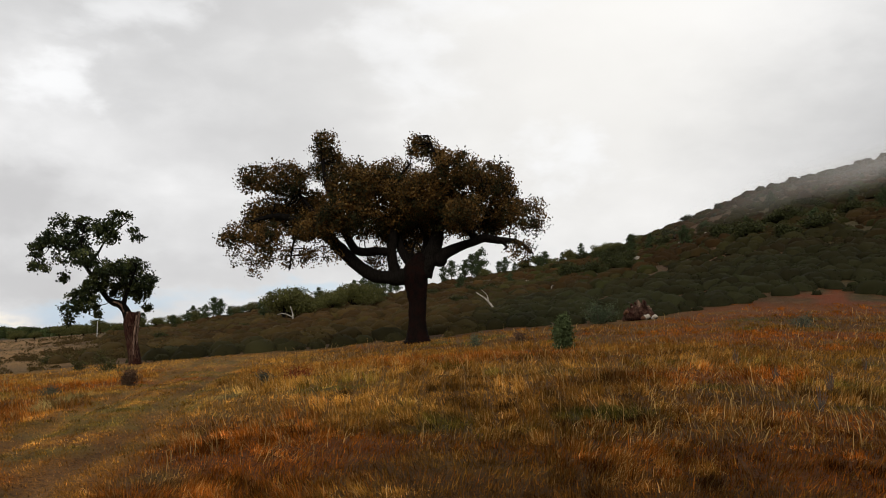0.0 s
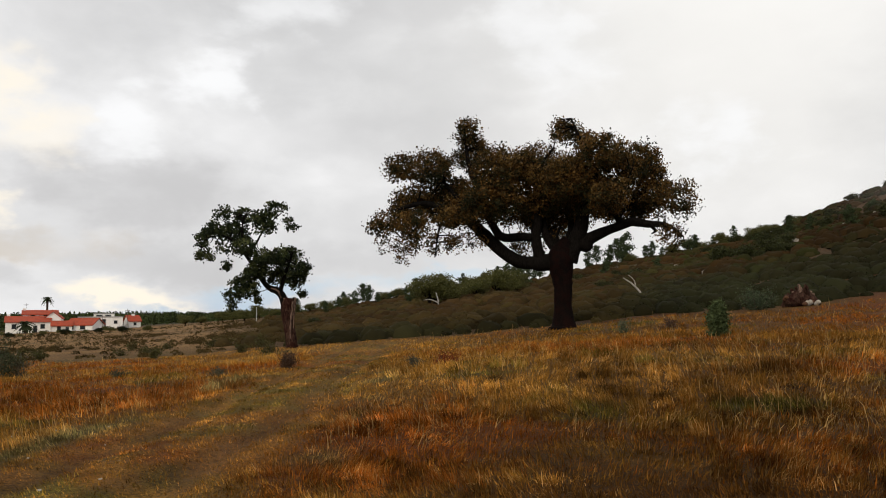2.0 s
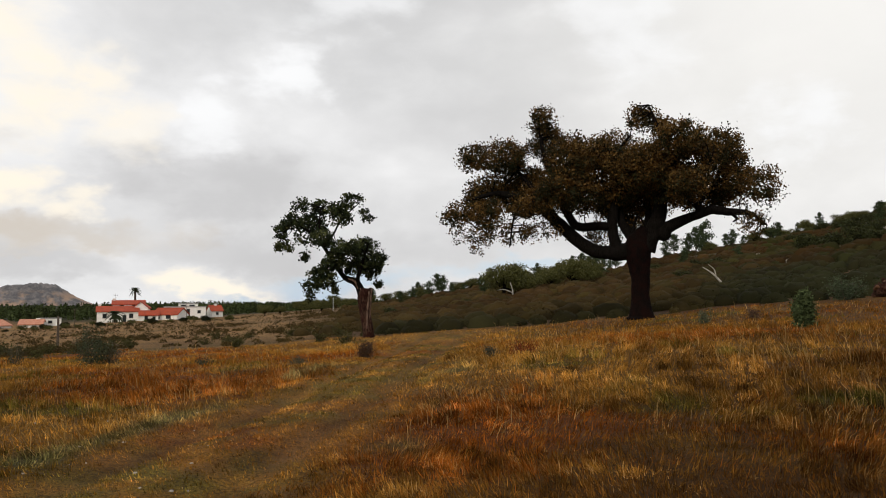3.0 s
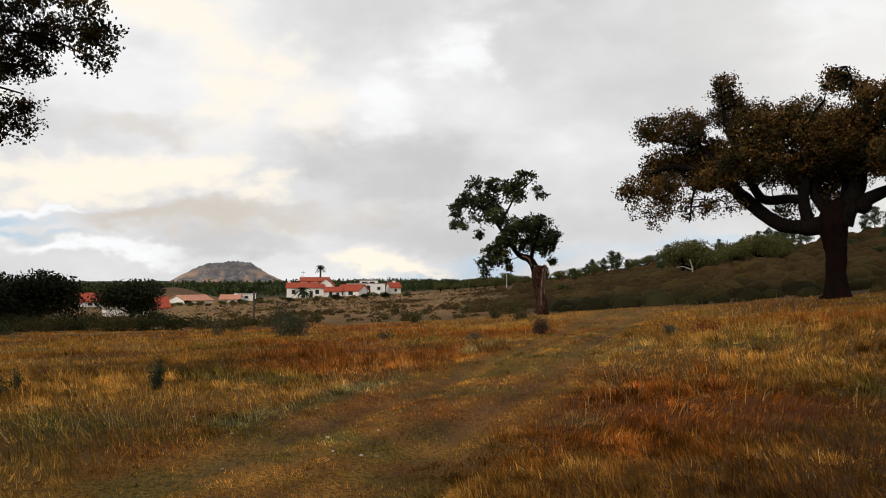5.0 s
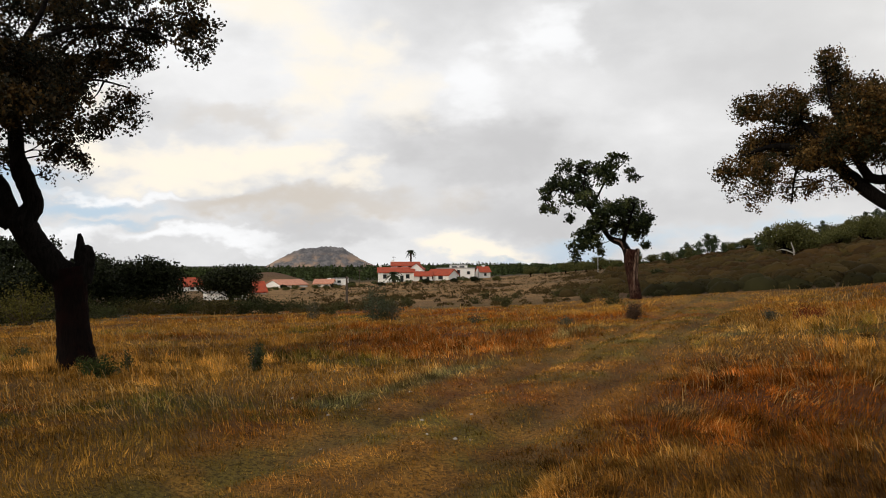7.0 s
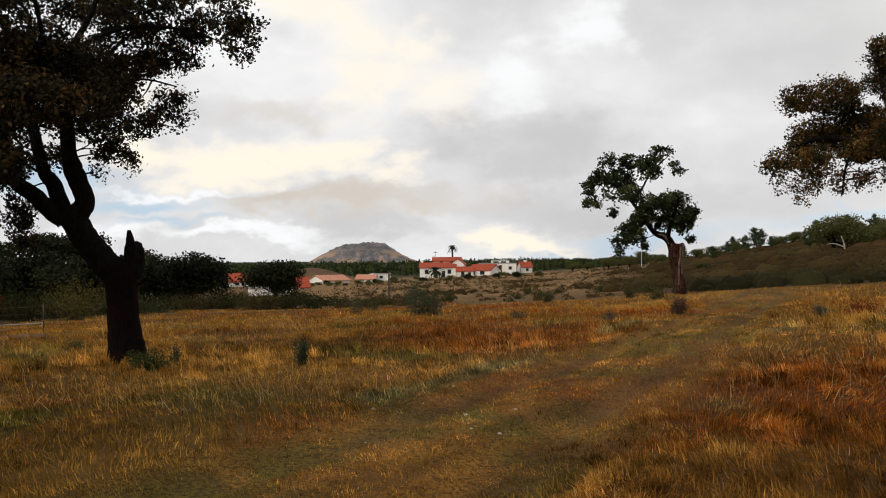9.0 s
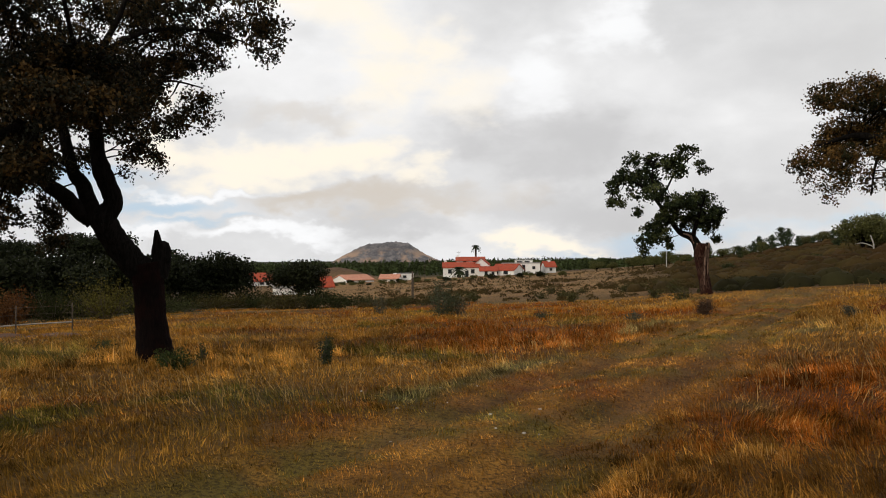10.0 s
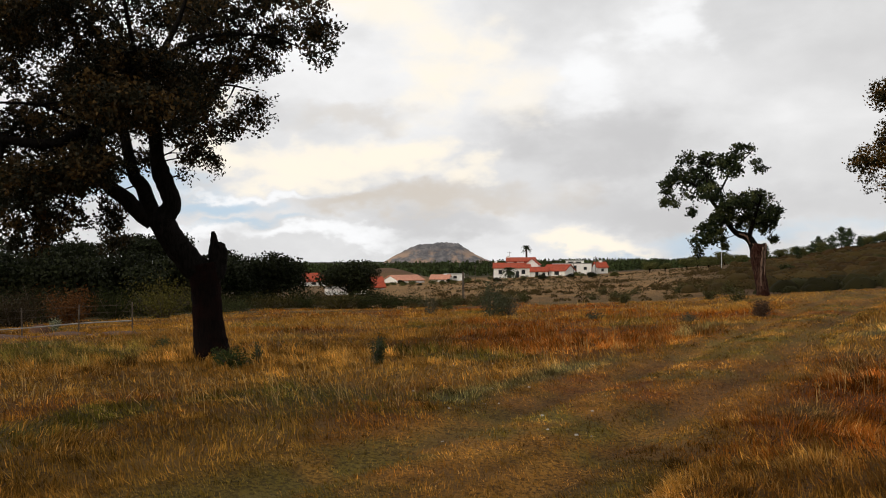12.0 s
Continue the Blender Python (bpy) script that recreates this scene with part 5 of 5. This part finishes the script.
for k in range(30):
    copy_down(oaks[2 if k % 3 else 1], 29.5 + k * 0.56 + rng.uniform(-0.3, 0.3), rng.uniform(205, 262), rng.uniform(0.28, 0.55), k * 1.1, 0.5)
for az, r, tall in ((12.2, 128, 4.6), (10.2, 150, 5.0), (8.6, 155, 4.4), (5.0, 150, 5.2), (4.2, 160, 5.6), (6.2, 165, 5.4), (-1.2, 150, 3.6), (-4.6, 140, 3.4)):
    copy_down(pines[1 if r % 4 else 3], az, r, tall / 6.5, az, 0.1)


hill_bush = oak_like(65, 2.4, 3.2, "hillside_bush", "dark evergreen bush on the hillside", (0.032, 0.036, 0.012), "hillside bushes", 0.26, 1500)
set_down(hill_bush, -15.5, 176, 1.0, 0.5, 0.3)
for k in range(46):
    copy_down(hill_bush, rng.uniform(-31, -8), rng.uniform(95, 228), rng.uniform(0.5, 1.25), rng.uniform(0, 6.28), 0.3)
for k in range(16):
    copy_down(hill_bush, rng.uniform(-7, 20), rng.uniform(75, 200), rng.uniform(0.4, 0.8), rng.uniform(0, 6.28), 0.3)


# ---- bushes ----
def bush(az, r, wide, tall, tint, label, seed, leaf=0.05, count=900, name="bush", upright=False, group=""):
    """A shrub: a few stems from the ground and leaves round their ends."""
    rng = np.random.default_rng(seed)
    ob = thing(name, spot(az, r), label, "bush", group)
    pieces, stems = [], max(9, int(wide * 9))
    for k in range(stems):
        a, s = rng.uniform(0, 2 * math.pi), rng.uniform(0.1, 1.0) ** 0.6
        lift = rng.uniform(0.75, 1.0) * (1 - 0.5 * s * s) if upright else rng.uniform(0.55, 1.0) * (1 - 0.35 * s)
        tip = np.array((math.cos(a) * wide * 0.42 * s, math.sin(a) * wide * 0.42 * s, tall * 0.92 * lift))
        part("stem", limb_mesh("stem", [(tip[0] * 0.1, tip[1] * 0.1, -0.05, 0.014), (*(tip * (0.6, 0.6, 0.5)), 0.009), (*tip, 0.003)], 4, POST_WOOD, 0, k, 3), ob)
        n = count // stems
        along = rng.uniform(0.25, 1.05, n)
        if upright:
            along = rng.uniform(0.04, 1.05, n)
            at = tip * np.stack([0.62 + 0.38 * along, 0.62 + 0.38 * along, along], 1) + rng.normal(size=(n, 3)) * wide * 0.07
        else:
            at = tip * np.stack([along**1.3, along**1.3, along], 1) + rng.normal(size=(n, 3)) * wide * 0.085
        at[:, 2] = np.maximum(at[:, 2], 0.01)
        pieces.append(leaf_cards(rng, at, leaf * rng.uniform(0.6, 1.4, n), leaf * 0.45, np.array(tint) * rng.uniform(0.5, 1.6, (n, 1))))
    v, f, c = joined(pieces)
    tagged(part("foliage", mesh_from("foliage", v, f, SHRUB_LEAVES, c), ob), kind="stuff")
    return ob


bush(-8.35, 27.5, 1.15, 1.25, (0.055, 0.072, 0.030), "dense green young pine bush on the meadow", 71, 0.11, 5200, "young_pine", True)
bush(20.9, 25.5, 1.05, 0.58, (0.075, 0.045, 0.028), "dry brown heather bush beside the track", 72, 0.05, 2600, "heather_bush")
bush(11.9, 19.5, 0.6, 0.34, (0.065, 0.060, 0.040), "low dull green shrub in the grass", 73, 0.04, 1200)
bush(10.1, 19.8, 1.0, 0.22, (0.14, 0.035, 0.014), "flat patch of red-brown bracken", 74, 0.05, 1200, "bracken")
bush(47.1, 14.2, 0.42, 0.64, (0.034, 0.044, 0.022), "small upright dark green shrub", 75, 0.035, 1700, "shrub", True)
bush(55.0, 15.0, 0.2, 0.42, (0.045, 0.058, 0.022), "small upright plant near the oak", 87, 0.035, 500, "shrub", True)
bush(56.7, 14.4, 0.80, 0.44, (0.035, 0.046, 0.014), "low leafy shrub at the oak's foot", 76, 0.05, 1700, "shrub")
bush(38.5, 31.0, 1.3, 1.7, (0.050, 0.060, 0.034), "thin young pine sapling in the dry grass", 77, 0.07, 2400, "pine_sapling", True)
bush(37.2, 31.5, 1.1, 0.9, (0.075, 0.072, 0.046), "sparse grey-green broom in the dry grass", 78, 0.06, 900, "broom", True)
bush(42.7, 35.0, 1.1, 0.95, (0.060, 0.060, 0.036), "sparse grey-green broom in the dry grass", 79, 0.06, 900, "broom", True)
bush(-2.3, 33.0, 0.75, 0.75, (0.075, 0.085, 0.048), "pale green broom near the old oak", 80, 0.06, 900, "broom", True)
bush(-5.2, 34.0, 0.9, 0.5, (0.085, 0.050, 0.032), "brown dry heather in the grass", 81, 0.06, 900, "heather_bush")
bush(-23.5, 34.0, 1.2, 0.6, (0.075, 0.080, 0.055), "grey-green low shrub on the slope", 82, 0.06, 1200)
bush(-10.8, 44.0, 2.2, 1.3, (0.055, 0.070, 0.040), "grey-green rockrose at the meadow's edge", 83, 0.10, 2400, "rockrose")
bush(25.5, 24.0, 0.9, 0.3, (0.085, 0.080, 0.050), "low grey-green shrub in the grass", 84, 0.05, 700)
bush(31.5, 27.0, 0.9, 0.28, (0.060, 0.060, 0.036), "low grey-green shrub in the grass", 85, 0.05, 700)
bush(60.8, 20.0, 0.7, 0.25, (0.050, 0.060, 0.026), "low green plant in the grass", 86, 0.05, 600)
for k, (az, r) in enumerate(((-21.8, 16), (-25.0, 15), (-24.4, 12.5), (-19.5, 19), (-27.0, 19))):
    bush(az, r, 0.26, 0.34 + 0.05 * (k % 4), (0.12, 0.040, 0.014), "dried rust-red dock stalk in the grass", 300 + k, 0.02, 260, "dock_plant", True, "dock plants")
bush(67.2, 32.3, 0.6, 0.6, (0.20, 0.21, 0.13), "pale green shrub at the fence", 88, 0.06, 600)
for k in range(26):
    az, r = rng.uniform(22, 42), rng.uniform(38, 62)
    bush(az, r, rng.uniform(0.9, 2.0), rng.uniform(0.35, 0.8), (0.052, 0.050, 0.018), "dark low scrub bush on the pale grass", 100 + k, 0.10, 420, "scrub_bush", False, "scrub bushes")
for k in range(24):
    az = 43.5 + k * 1.25 + rng.uniform(-0.4, 0.4)
    bush(az, rng.uniform(50, 62), rng.uniform(2.2, 3.6), rng.uniform(0.9, 1.9) * (0.55 if az < 57 else 1.1), rng.choice([(0.024, 0.027, 0.009), (0.036, 0.040, 0.015), (0.040, 0.033, 0.010)]),
         "thick hedge bush below the village", 140 + k, 0.14, 1300, "hedge_bush", False, "hedge bushes")
for k in range(22):
    az = 46.0 + k * 1.4 + rng.uniform(-0.4, 0.4)
    bush(az, rng.uniform(64, 72), rng.uniform(3.0, 4.6), rng.uniform(1.6, 2.6) * (0.55 if az < 57 else 1.25), rng.choice([(0.014, 0.017, 0.006), (0.022, 0.022, 0.007)]),
         "dark thicket bush below the village", 240 + k, 0.18, 1200, "hedge_bush", False, "hedge bushes")
for az, r, w, h, tint in ((60.6, 44, 4.2, 2.6, (0.075, 0.066, 0.015)), (66.2, 42, 3.0, 2.2, (0.090, 0.038, 0.012)), (69.5, 40, 3.4, 2.0, (0.028, 0.020, 0.010)), (57.9, 48, 3.0, 1.9, (0.030, 0.032, 0.010)),
                          (63.6, 46, 3.0, 2.4, (0.022, 0.026, 0.008)), (72.5, 40, 3.6, 2.2, (0.024, 0.024, 0.010)), (68.0, 47, 4.0, 2.8, (0.020, 0.022, 0.008)), (71.0, 48, 4.4, 3.0, (0.018, 0.020, 0.007))):
    bush(az, r, w, h, tint, "leafy autumn hedge bush by the fence", int(az * 10), 0.12, 2600, "hedge_bush", False, "hedge bushes")


# ---- dead wood ----
def snag(az, r, rows, label):
    ob = thing("dead_tree", spot(az, r), label, "dead tree", "", az)
    for k, limb in enumerate(rows):
        part("trunk" if k == 0 else "branch", limb_mesh("branch", limb, 6, GREY_WOOD, 0.1, k), ob)


snag(-3.6, 62, [[(0.2, 0, -0.1, 0.09), (-0.1, 0, 0.5, 0.08), (-0.7, 0.1, 1.2, 0.06), (-1.4, 0.1, 1.7, 0.03)], [(-0.5, 0, 1.0, 0.05), (-0.6, 0.2, 1.5, 0.03), (-1.0, 0.2, 1.9, 0.015)],
               [(0.75, 0, -0.1, 0.06), (0.8, 0, 0.3, 0.05), (0.95, 0, 0.6, 0.02)]], "bleached fallen dead tree in the scrub")
snag(10.6, 96, [[(0.3, 0, -0.1, 0.10), (0.4, 0, 0.9, 0.08), (0.1, 0, 2.0, 0.04)], [(0.4, 0, 0.8, 0.06), (-0.6, 0.1, 1.2, 0.05), (-1.4, 0.1, 1.1, 0.02)]], "bleached dead trunk among the olives")


def root_plate(az, r):
    """An uprooted stump with earth in its roots."""
    rg = np.random.default_rng(91)
    ob = thing("uprooted_stump", spot(az, r), "uprooted dark stump with torn roots and pale stones", "stump", "", az)
    part("stump", limb_mesh("stump", [(-0.85, 0, -0.05, 0.14), (-0.5, 0, 0.22, 0.34), (0.0, 0.1, 0.42, 0.46), (0.45, 0, 0.30, 0.36), (0.85, -0.1, 0.05, 0.16)], 14, PALE_BARK, 0.55, 5), ob)
    for k in range(14):
        a = rg.uniform(0.25, math.pi - 0.25)
        tip = np.array((math.cos(a) * rg.uniform(0.6, 1.0), rg.uniform(-0.5, 0.2), 0.35 + math.sin(a) * rg.uniform(0.35, 0.85)))
        part("root", limb_mesh("root", [(rg.uniform(-0.4, 0.4), 0, 0.4, 0.16), (*(tip * 0.75 + rg.normal(size=3) * 0.08), 0.11), (*tip, 0.05)], 7, SPLIT_BARK if k % 4 == 0 else PALE_BARK, 0.4, k), ob)
    for k in range(9):
        at = (rg.uniform(-0.8, 0.9), rg.uniform(-0.55, -0.25), rg.uniform(0.05, 0.45), rg.uniform(0.08, 0.16))
        part("clod", limb_mesh("clod", [(at[0] - at[3], at[1], at[2], 0.03), (at[0], at[1], at[2] + 0.03, at[3]), (at[0] + at[3], at[1], at[2], 0.03)], 7, STONE if k % 2 else EARTH, 0.4, k), ob)


root_plate(-13.4, 45)


# ---- stones ----
def stone_mesh(seed, flat=0.6):
    bm = bmesh.new()
    bmesh.ops.create_icosphere(bm, subdivisions=2, radius=1.0)
    for v in bm.verts:
        v.co *= 0.75 + 0.5 * noise.noise(v.co * 1.3 + Vector((seed * 3.1, 0, 0)))
        v.co.z *= flat
    return bm_mesh("stone", bm, STONE)


stones = [stone_mesh(k) for k in range(4)]
for k in range(46):
    if k < 16:
        az, r, s = rng.uniform(-20, -11), rng.uniform(120, 150), rng.uniform(0.5, 1.5)
    elif k < 26:
        az, r, s = rng.uniform(-28, -5), rng.uniform(90, 200), rng.uniform(0.4, 1.0)
    else:
        az, r, s = rng.uniform(30, 46), rng.uniform(7.5, 14), rng.uniform(0.015, 0.035)
    ob = new("stone", stones[k % 4])
    set_down(ob, az, r, s, k * 1.3)
    tagged(ob, "pale boulder among the hillside scrub" if k < 26 else "small pale stone on the track", "stone", "boulders" if k < 26 else "pebbles")


# ---- village ----
def gable_house(az, r, wide, deep, eaves, rise, turn, label, windows=(), chimneys=(), door=None, base=0.0, tiles=ROOF_TILE):
    """A rendered house with a tiled gable roof along its width; the front looks to -y of its own axes."""
    at = spot(az, r)
    at.z += base
    ob = thing("house", at, label, "house", "village houses", az + turn)
    x, y = wide / 2, deep / 2
    bm = bmesh.new()
    outline = [(-y, -1.5), (y, -1.5), (y, eaves), (0, eaves + rise), (-y, eaves)]
    ends = [[bm.verts.new((s * x, a, b)) for a, b in outline] for s in (-1, 1)]
    bm.faces.new(ends[0][::-1])
    bm.faces.new(ends[1])
    for k in range(5):
        bm.faces.new((ends[0][k], ends[0][(k + 1) % 5], ends[1][(k + 1) % 5], ends[1][k]))
    part("wall", bm_mesh("wall", bm, WHITEWASH), ob, "white rendered walls")
    bm = bmesh.new()
    over, thick = 0.35, 0.22
    slope = rise / y
    for s in (-1, 1):
        a, b = (0.0, eaves + rise + 0.05), (s * (y + over), eaves - over * slope + 0.05)
        quad = [bm.verts.new((e * (x + over), p, q + t)) for t in (0.0, thick) for e in (-1, 1) for p, q in (a, b)]
        for f in ((0, 1, 3, 2), (4, 6, 7, 5), (0, 4, 5, 1), (2, 3, 7, 6), (0, 2, 6, 4), (1, 5, 7, 3)):
            bm.faces.new([quad[i] for i in f])
    bmesh.ops.recalc_face_normals(bm, faces=bm.faces)
    roof = part("roof", bm_mesh("roof", bm, tiles), ob, "clay tile roof")
    for cx, cy, top in chimneys:
        bm = bmesh.new()
        add_box(bm, (cx - 0.45, cy - 0.35, eaves), (cx + 0.45, cy + 0.35, top))
        add_box(bm, (cx - 0.55, cy - 0.45, top - 0.25), (cx + 0.55, cy + 0.45, top - 0.1))
        part("chimney", bm_mesh("chimney", bm, WHITEWASH), roof, "white chimney")
    for wx, wz, w, h in windows:
        opening(ob, "window", wx, -y, wz, w, h)
    if door:
        opening(ob, "door", door[0], -y, door[1] / 2, door[2], door[1])
    return ob


def opening(ob, name, wx, y, wz, w, h):
    bm = bmesh.new()
    for low, high in (((wx - w / 2 - 0.1, y - 0.06, wz - h / 2), (wx - w / 2, y + 0.05, wz + h / 2)), ((wx + w / 2, y - 0.06, wz - h / 2), (wx + w / 2 + 0.1, y + 0.05, wz + h / 2)),
                      ((wx - w / 2 - 0.1, y - 0.06, wz + h / 2), (wx + w / 2 + 0.1, y + 0.05, wz + h / 2 + 0.1)), ((wx - w / 2 - 0.15, y - 0.12, wz - h / 2 - 0.1), (wx + w / 2 + 0.15, y + 0.05, wz - h / 2))):
        add_box(bm, low, high)
    frame_part = part(name, bm_mesh(name, bm, CONCRETE), ob)
    bm = bmesh.new()
    add_box(bm, (wx - w / 2, y - 0.02, wz - h / 2), (wx + w / 2, y + 0.04, wz + h / 2))
    part("pane" if name == "window" else "leaf", bm_mesh("pane", bm, GLASS), frame_part)


def flat_block(az, r, wide, deep, tall, turn, label, windows=(), base=0.0):
    at = spot(az, r)
    at.z += base
    ob = thing("house", at, label, "house", "village houses", az + turn)
    bm = bmesh.new()
    add_box(bm, (-wide / 2, -deep / 2, -1.5), (wide / 2, deep / 2, tall))
    part("wall", bm_mesh("wall", bm, WHITEWASH), ob, "white rendered walls")
    bm = bmesh.new()
    add_box(bm, (-wide / 2 - 0.15, -deep / 2 - 0.15, tall), (wide / 2 + 0.15, deep / 2 + 0.15, tall + 0.25))
    part("roof", bm_mesh("roof", bm, CONCRETE), ob, "flat roof with a pale parapet")
    for wx, wz, w, h in windows:
        opening(ob, "window", wx, -deep / 2, wz, w, h)
    return ob


gable_house(36.75, 281, 12.2, 8, 3.2, 1.55, 0, "white farmhouse with an orange tile roof and chimneys", [(-3.8, 1.9, 1.1, 1.3), (-1.2, 1.9, 1.1, 1.3), (3.9, 1.9, 1.1, 1.3)], [(-5.4, 0.5, 5.6)], (1.9, 2.1, 1.0))
gable_house(36.1, 287, 9.7, 7, 5.3, 1.2, 0, "upper storey of the farmhouse with a tile roof", [(-2, 4.9, 1, 0.6), (1.5, 4.9, 1, 0.6)], [(-4.4, 0, 7.3)])
gable_house(35.3, 283, 7.0, 4.6, 4.0, 1.9, 84, "white gable wing of the farmhouse", [(0, 2, 1, 1.2)])
gable_house(34.85, 276, 5.6, 5, 1.7, 1.3, 0, "low white outbuilding with a tile roof", [(1.5, 0.9, 0.8, 0.8)], (), (-0.8, 1.6, 0.9))
gable_house(33.5, 277, 8.6, 7, 1.6, 1.9, -30, "white shed with a sloping orange tile roof", [(-2.6, 0.9, 1.6, 1.1), (1.2, 0.9, 1.6, 1.1)])
flat_block(32.6, 284, 13.0, 7, 3.7, 0, "white flat-roofed house beside the sheds", [(1.0, 1.9, 0.9, 2.4), (4.4, 2.2, 0.9, 0.9), (-4.4, 2.4, 0.8, 0.9)])
flat_block(32.4, 288, 6.2, 5, 4.7, 0, "white upper block of the flat-roofed house", [(-1.5, 4.2, 1.6, 0.4), (1.2, 4.2, 1.6, 0.4)])
gable_house(30.7, 290, 3.8, 5, 2.1, 1.7, 20, "small cottage with an orange roof and chimney", [(0, 1.2, 0.8, 0.8)], [(0.2, 0, 4.5)])
gable_house(44.3, 262, 10.5, 8, 1.7, 1.5, 38, "long white house with a faded tile roof beside the hedge", [(-3, 0.7, 1.2, 0.6), (2, 0.7, 1.2, 0.6)], (), None, -1.0, FADED_TILE)
gable_house(41.7, 268, 6.0, 7, 1.6, 1.3, -8, "low house with a faded tile roof", [(1, 0.9, 1.0, 0.8)], [(1.5, 0, 3.4)], None, -0.8, FADED_TILE)
flat_block(40.7, 272, 6.0, 5, 2.1, 0, "small white flat-roofed annex", [(0, 1.2, 1.0, 0.7)])
gable_house(46.8, 170, 5.6, 5, 0.9, 1.8, 14, "house with a bright orange roof behind the hedge", [(0, 0.4, 0.8, 0.5)], (), None, -0.4)
gable_house(50.6, 240, 8.0, 7, 1.4, 2.1, 8, "house with a bright orange roof behind the hedge", [(0, 0.8, 1.0, 0.7)])
flat_block(48.4, 120, 5.5, 3, 0.9, 10, "low white shed behind the hedge", [(1.2, 0.5, 0.5, 0.4)])


def palm_tree(az, r, tall, reach, label, seed):
    rg = np.random.default_rng(seed)
    ob = thing("palm_tree", spot(az, r), label, "palm", "palms")
    part("trunk", limb_mesh("trunk", [(0, 0, -0.3, 0.42), (0, 0, tall * 0.5, 0.34), (0, 0, tall, 0.38)], 10, PINE_BARK, 0.12, seed), ob)
    for k in range(26):
        a, rise = k * 2.399, rg.uniform(-0.5, 1.2)
        out = np.array((math.cos(a), math.sin(a), 0))
        s = np.linspace(0, 1, 9)[:, None]
        spine = np.array((0, 0, tall)) + out * reach * s * math.cos(rise * 0.7) + np.array((0, 0, 1.0)) * (reach * (math.sin(rise) * s - 0.75 * s**2))
        side = np.cross(out, (0, 0, 1.0))
        half = np.sin(np.pi * np.clip(s * 0.9 + 0.08, 0, 1)) * reach * 0.20
        v = np.concatenate([spine, spine + side * half - (0, 0, 0.12), spine - side * half - (0, 0, 0.12)])
        i = np.arange(8)
        f = np.concatenate([np.stack([i, i + 9, i + 10], 1)[::1], np.stack([i, i + 10, i + 1], 1)[:4], np.stack([i, i + 19, i + 18], 1), np.stack([i, i + 1, i + 19], 1)[:4]])
        tint = np.broadcast_to(np.array((0.035, 0.045, 0.020)) * rg.uniform(0.7, 1.3), (len(v), 3))
        part("frond", mesh_from("frond", v, f, NEEDLES, tint), ob)


palm_tree(35.72, 292, 10.4, 2.1, "tall dark palm rising over the farmhouse", 5)
palm_tree(36.9, 268, 2.6, 3.6, "broad low palm in front of the farmhouse", 6)


def pole(az, r, tall, thick, label, arm=False, mat=PAINTED):
    ob = thing("utility_pole", spot(az, r), label, "pole", "utility poles", az)
    part("mast", limb_mesh("mast", [(0, 0, -0.3, thick), (0, 0, tall * 0.5, thick * 0.85), (0, 0, tall, thick * 0.65)], 8, mat, 0, 1, 2), ob)
    if arm:
        bm = bmesh.new()
        add_box(bm, (-0.7, -0.05, tall - 0.5), (0.7, 0.05, tall - 0.38), 0.01)
        part("crossarm", bm_mesh("crossarm", bm, mat), ob)


pole(22.8, 190, 5.4, 0.07, "thin pale lamp post in the scrub")
for az, r, tall in ((39.3, 230, 5.0), (36.9, 292, 9.0), (32.5, 262, 4.6), (31.0, 275, 6.0)):
    pole(az, r, tall, 0.07, "dark wooden utility pole near the houses", True, POST_WOOD)
pole(40.3, 60, 2.1, 0.10, "dark gatepost at the meadow's end", False, POST_WOOD)


# ---- fence by the hedge ----
def fence():
    ob = thing("fence", spot(66, 31), "low field fence with a pale rail and thin posts", "fence")
    origin = ob.matrix_basis.translation
    line = [spot(az, 31 + (az - 58) * -0.12) for az in np.arange(62.6, 82, 3.2)]
    for k, at in enumerate(line):
        lean = 0.03 * math.sin(k * 2.1)
        a = at - origin
        part("post", limb_mesh("post", [(a.x, a.y, a.z - 0.2, 0.024), (a.x + lean, a.y, a.z + 0.5, 0.022), (a.x + lean * 2, a.y, a.z + 0.95, 0.020)], 6, POST_WOOD, 0.05, k, 2), ob)
    for up, thick in ((0.30, 0.022), (0.62, 0.005), (0.85, 0.005)):
        rows = [(*(at - origin + Vector((0, -0.03, up + 0.02 * math.sin(k * 1.7)))), thick) for k, at in enumerate(line)]
        part("rail" if thick > 0.02 else "wire", limb_mesh("rail", rows, 6, CONCRETE if thick > 0.02 else POST_WOOD, 0, 0, 3), ob)


fence()


def earth_mound(az, r, wide, tall, seed):
    u, v = np.meshgrid(np.linspace(-1, 1, 22), np.linspace(-1, 1, 22))
    z = np.maximum(1 - u**2 - v**2, -0.15)
    z = z * (0.5 + rough_noise(u * 2.5 + seed, v * 2.5, seed))
    k = (np.arange(21)[:, None] * 22 + np.arange(21)).ravel()
    faces = np.stack([k, k + 1, k + 23, k + 22], 1)
    ob = new("earth_mound", mesh_from("earth_mound", np.stack([u * wide / 2, v * wide / 2, z * tall], -1).reshape(-1, 3), faces, EARTH, smooth=True))
    set_down(ob, az, r, 1.0, seed)
    tagged(ob, "small heap of reddish-brown earth in the grass", "mound", "earth mounds")


for k, (az, r, w, h) in enumerate(((66.5, 29.5, 1.6, 0.10), (68.0, 32.5, 0.8, 0.28), (63.5, 28.0, 1.8, 0.08), (70.5, 28.5, 2.0, 0.10))):
    earth_mound(az, r, w, h, k + 1)

mist_bank(-13, -48, 170, 7, 6)
mist_bank(-15, -48, 145, 8, 5)
mist_bank(-18, -48, 125, 8, 4.5)
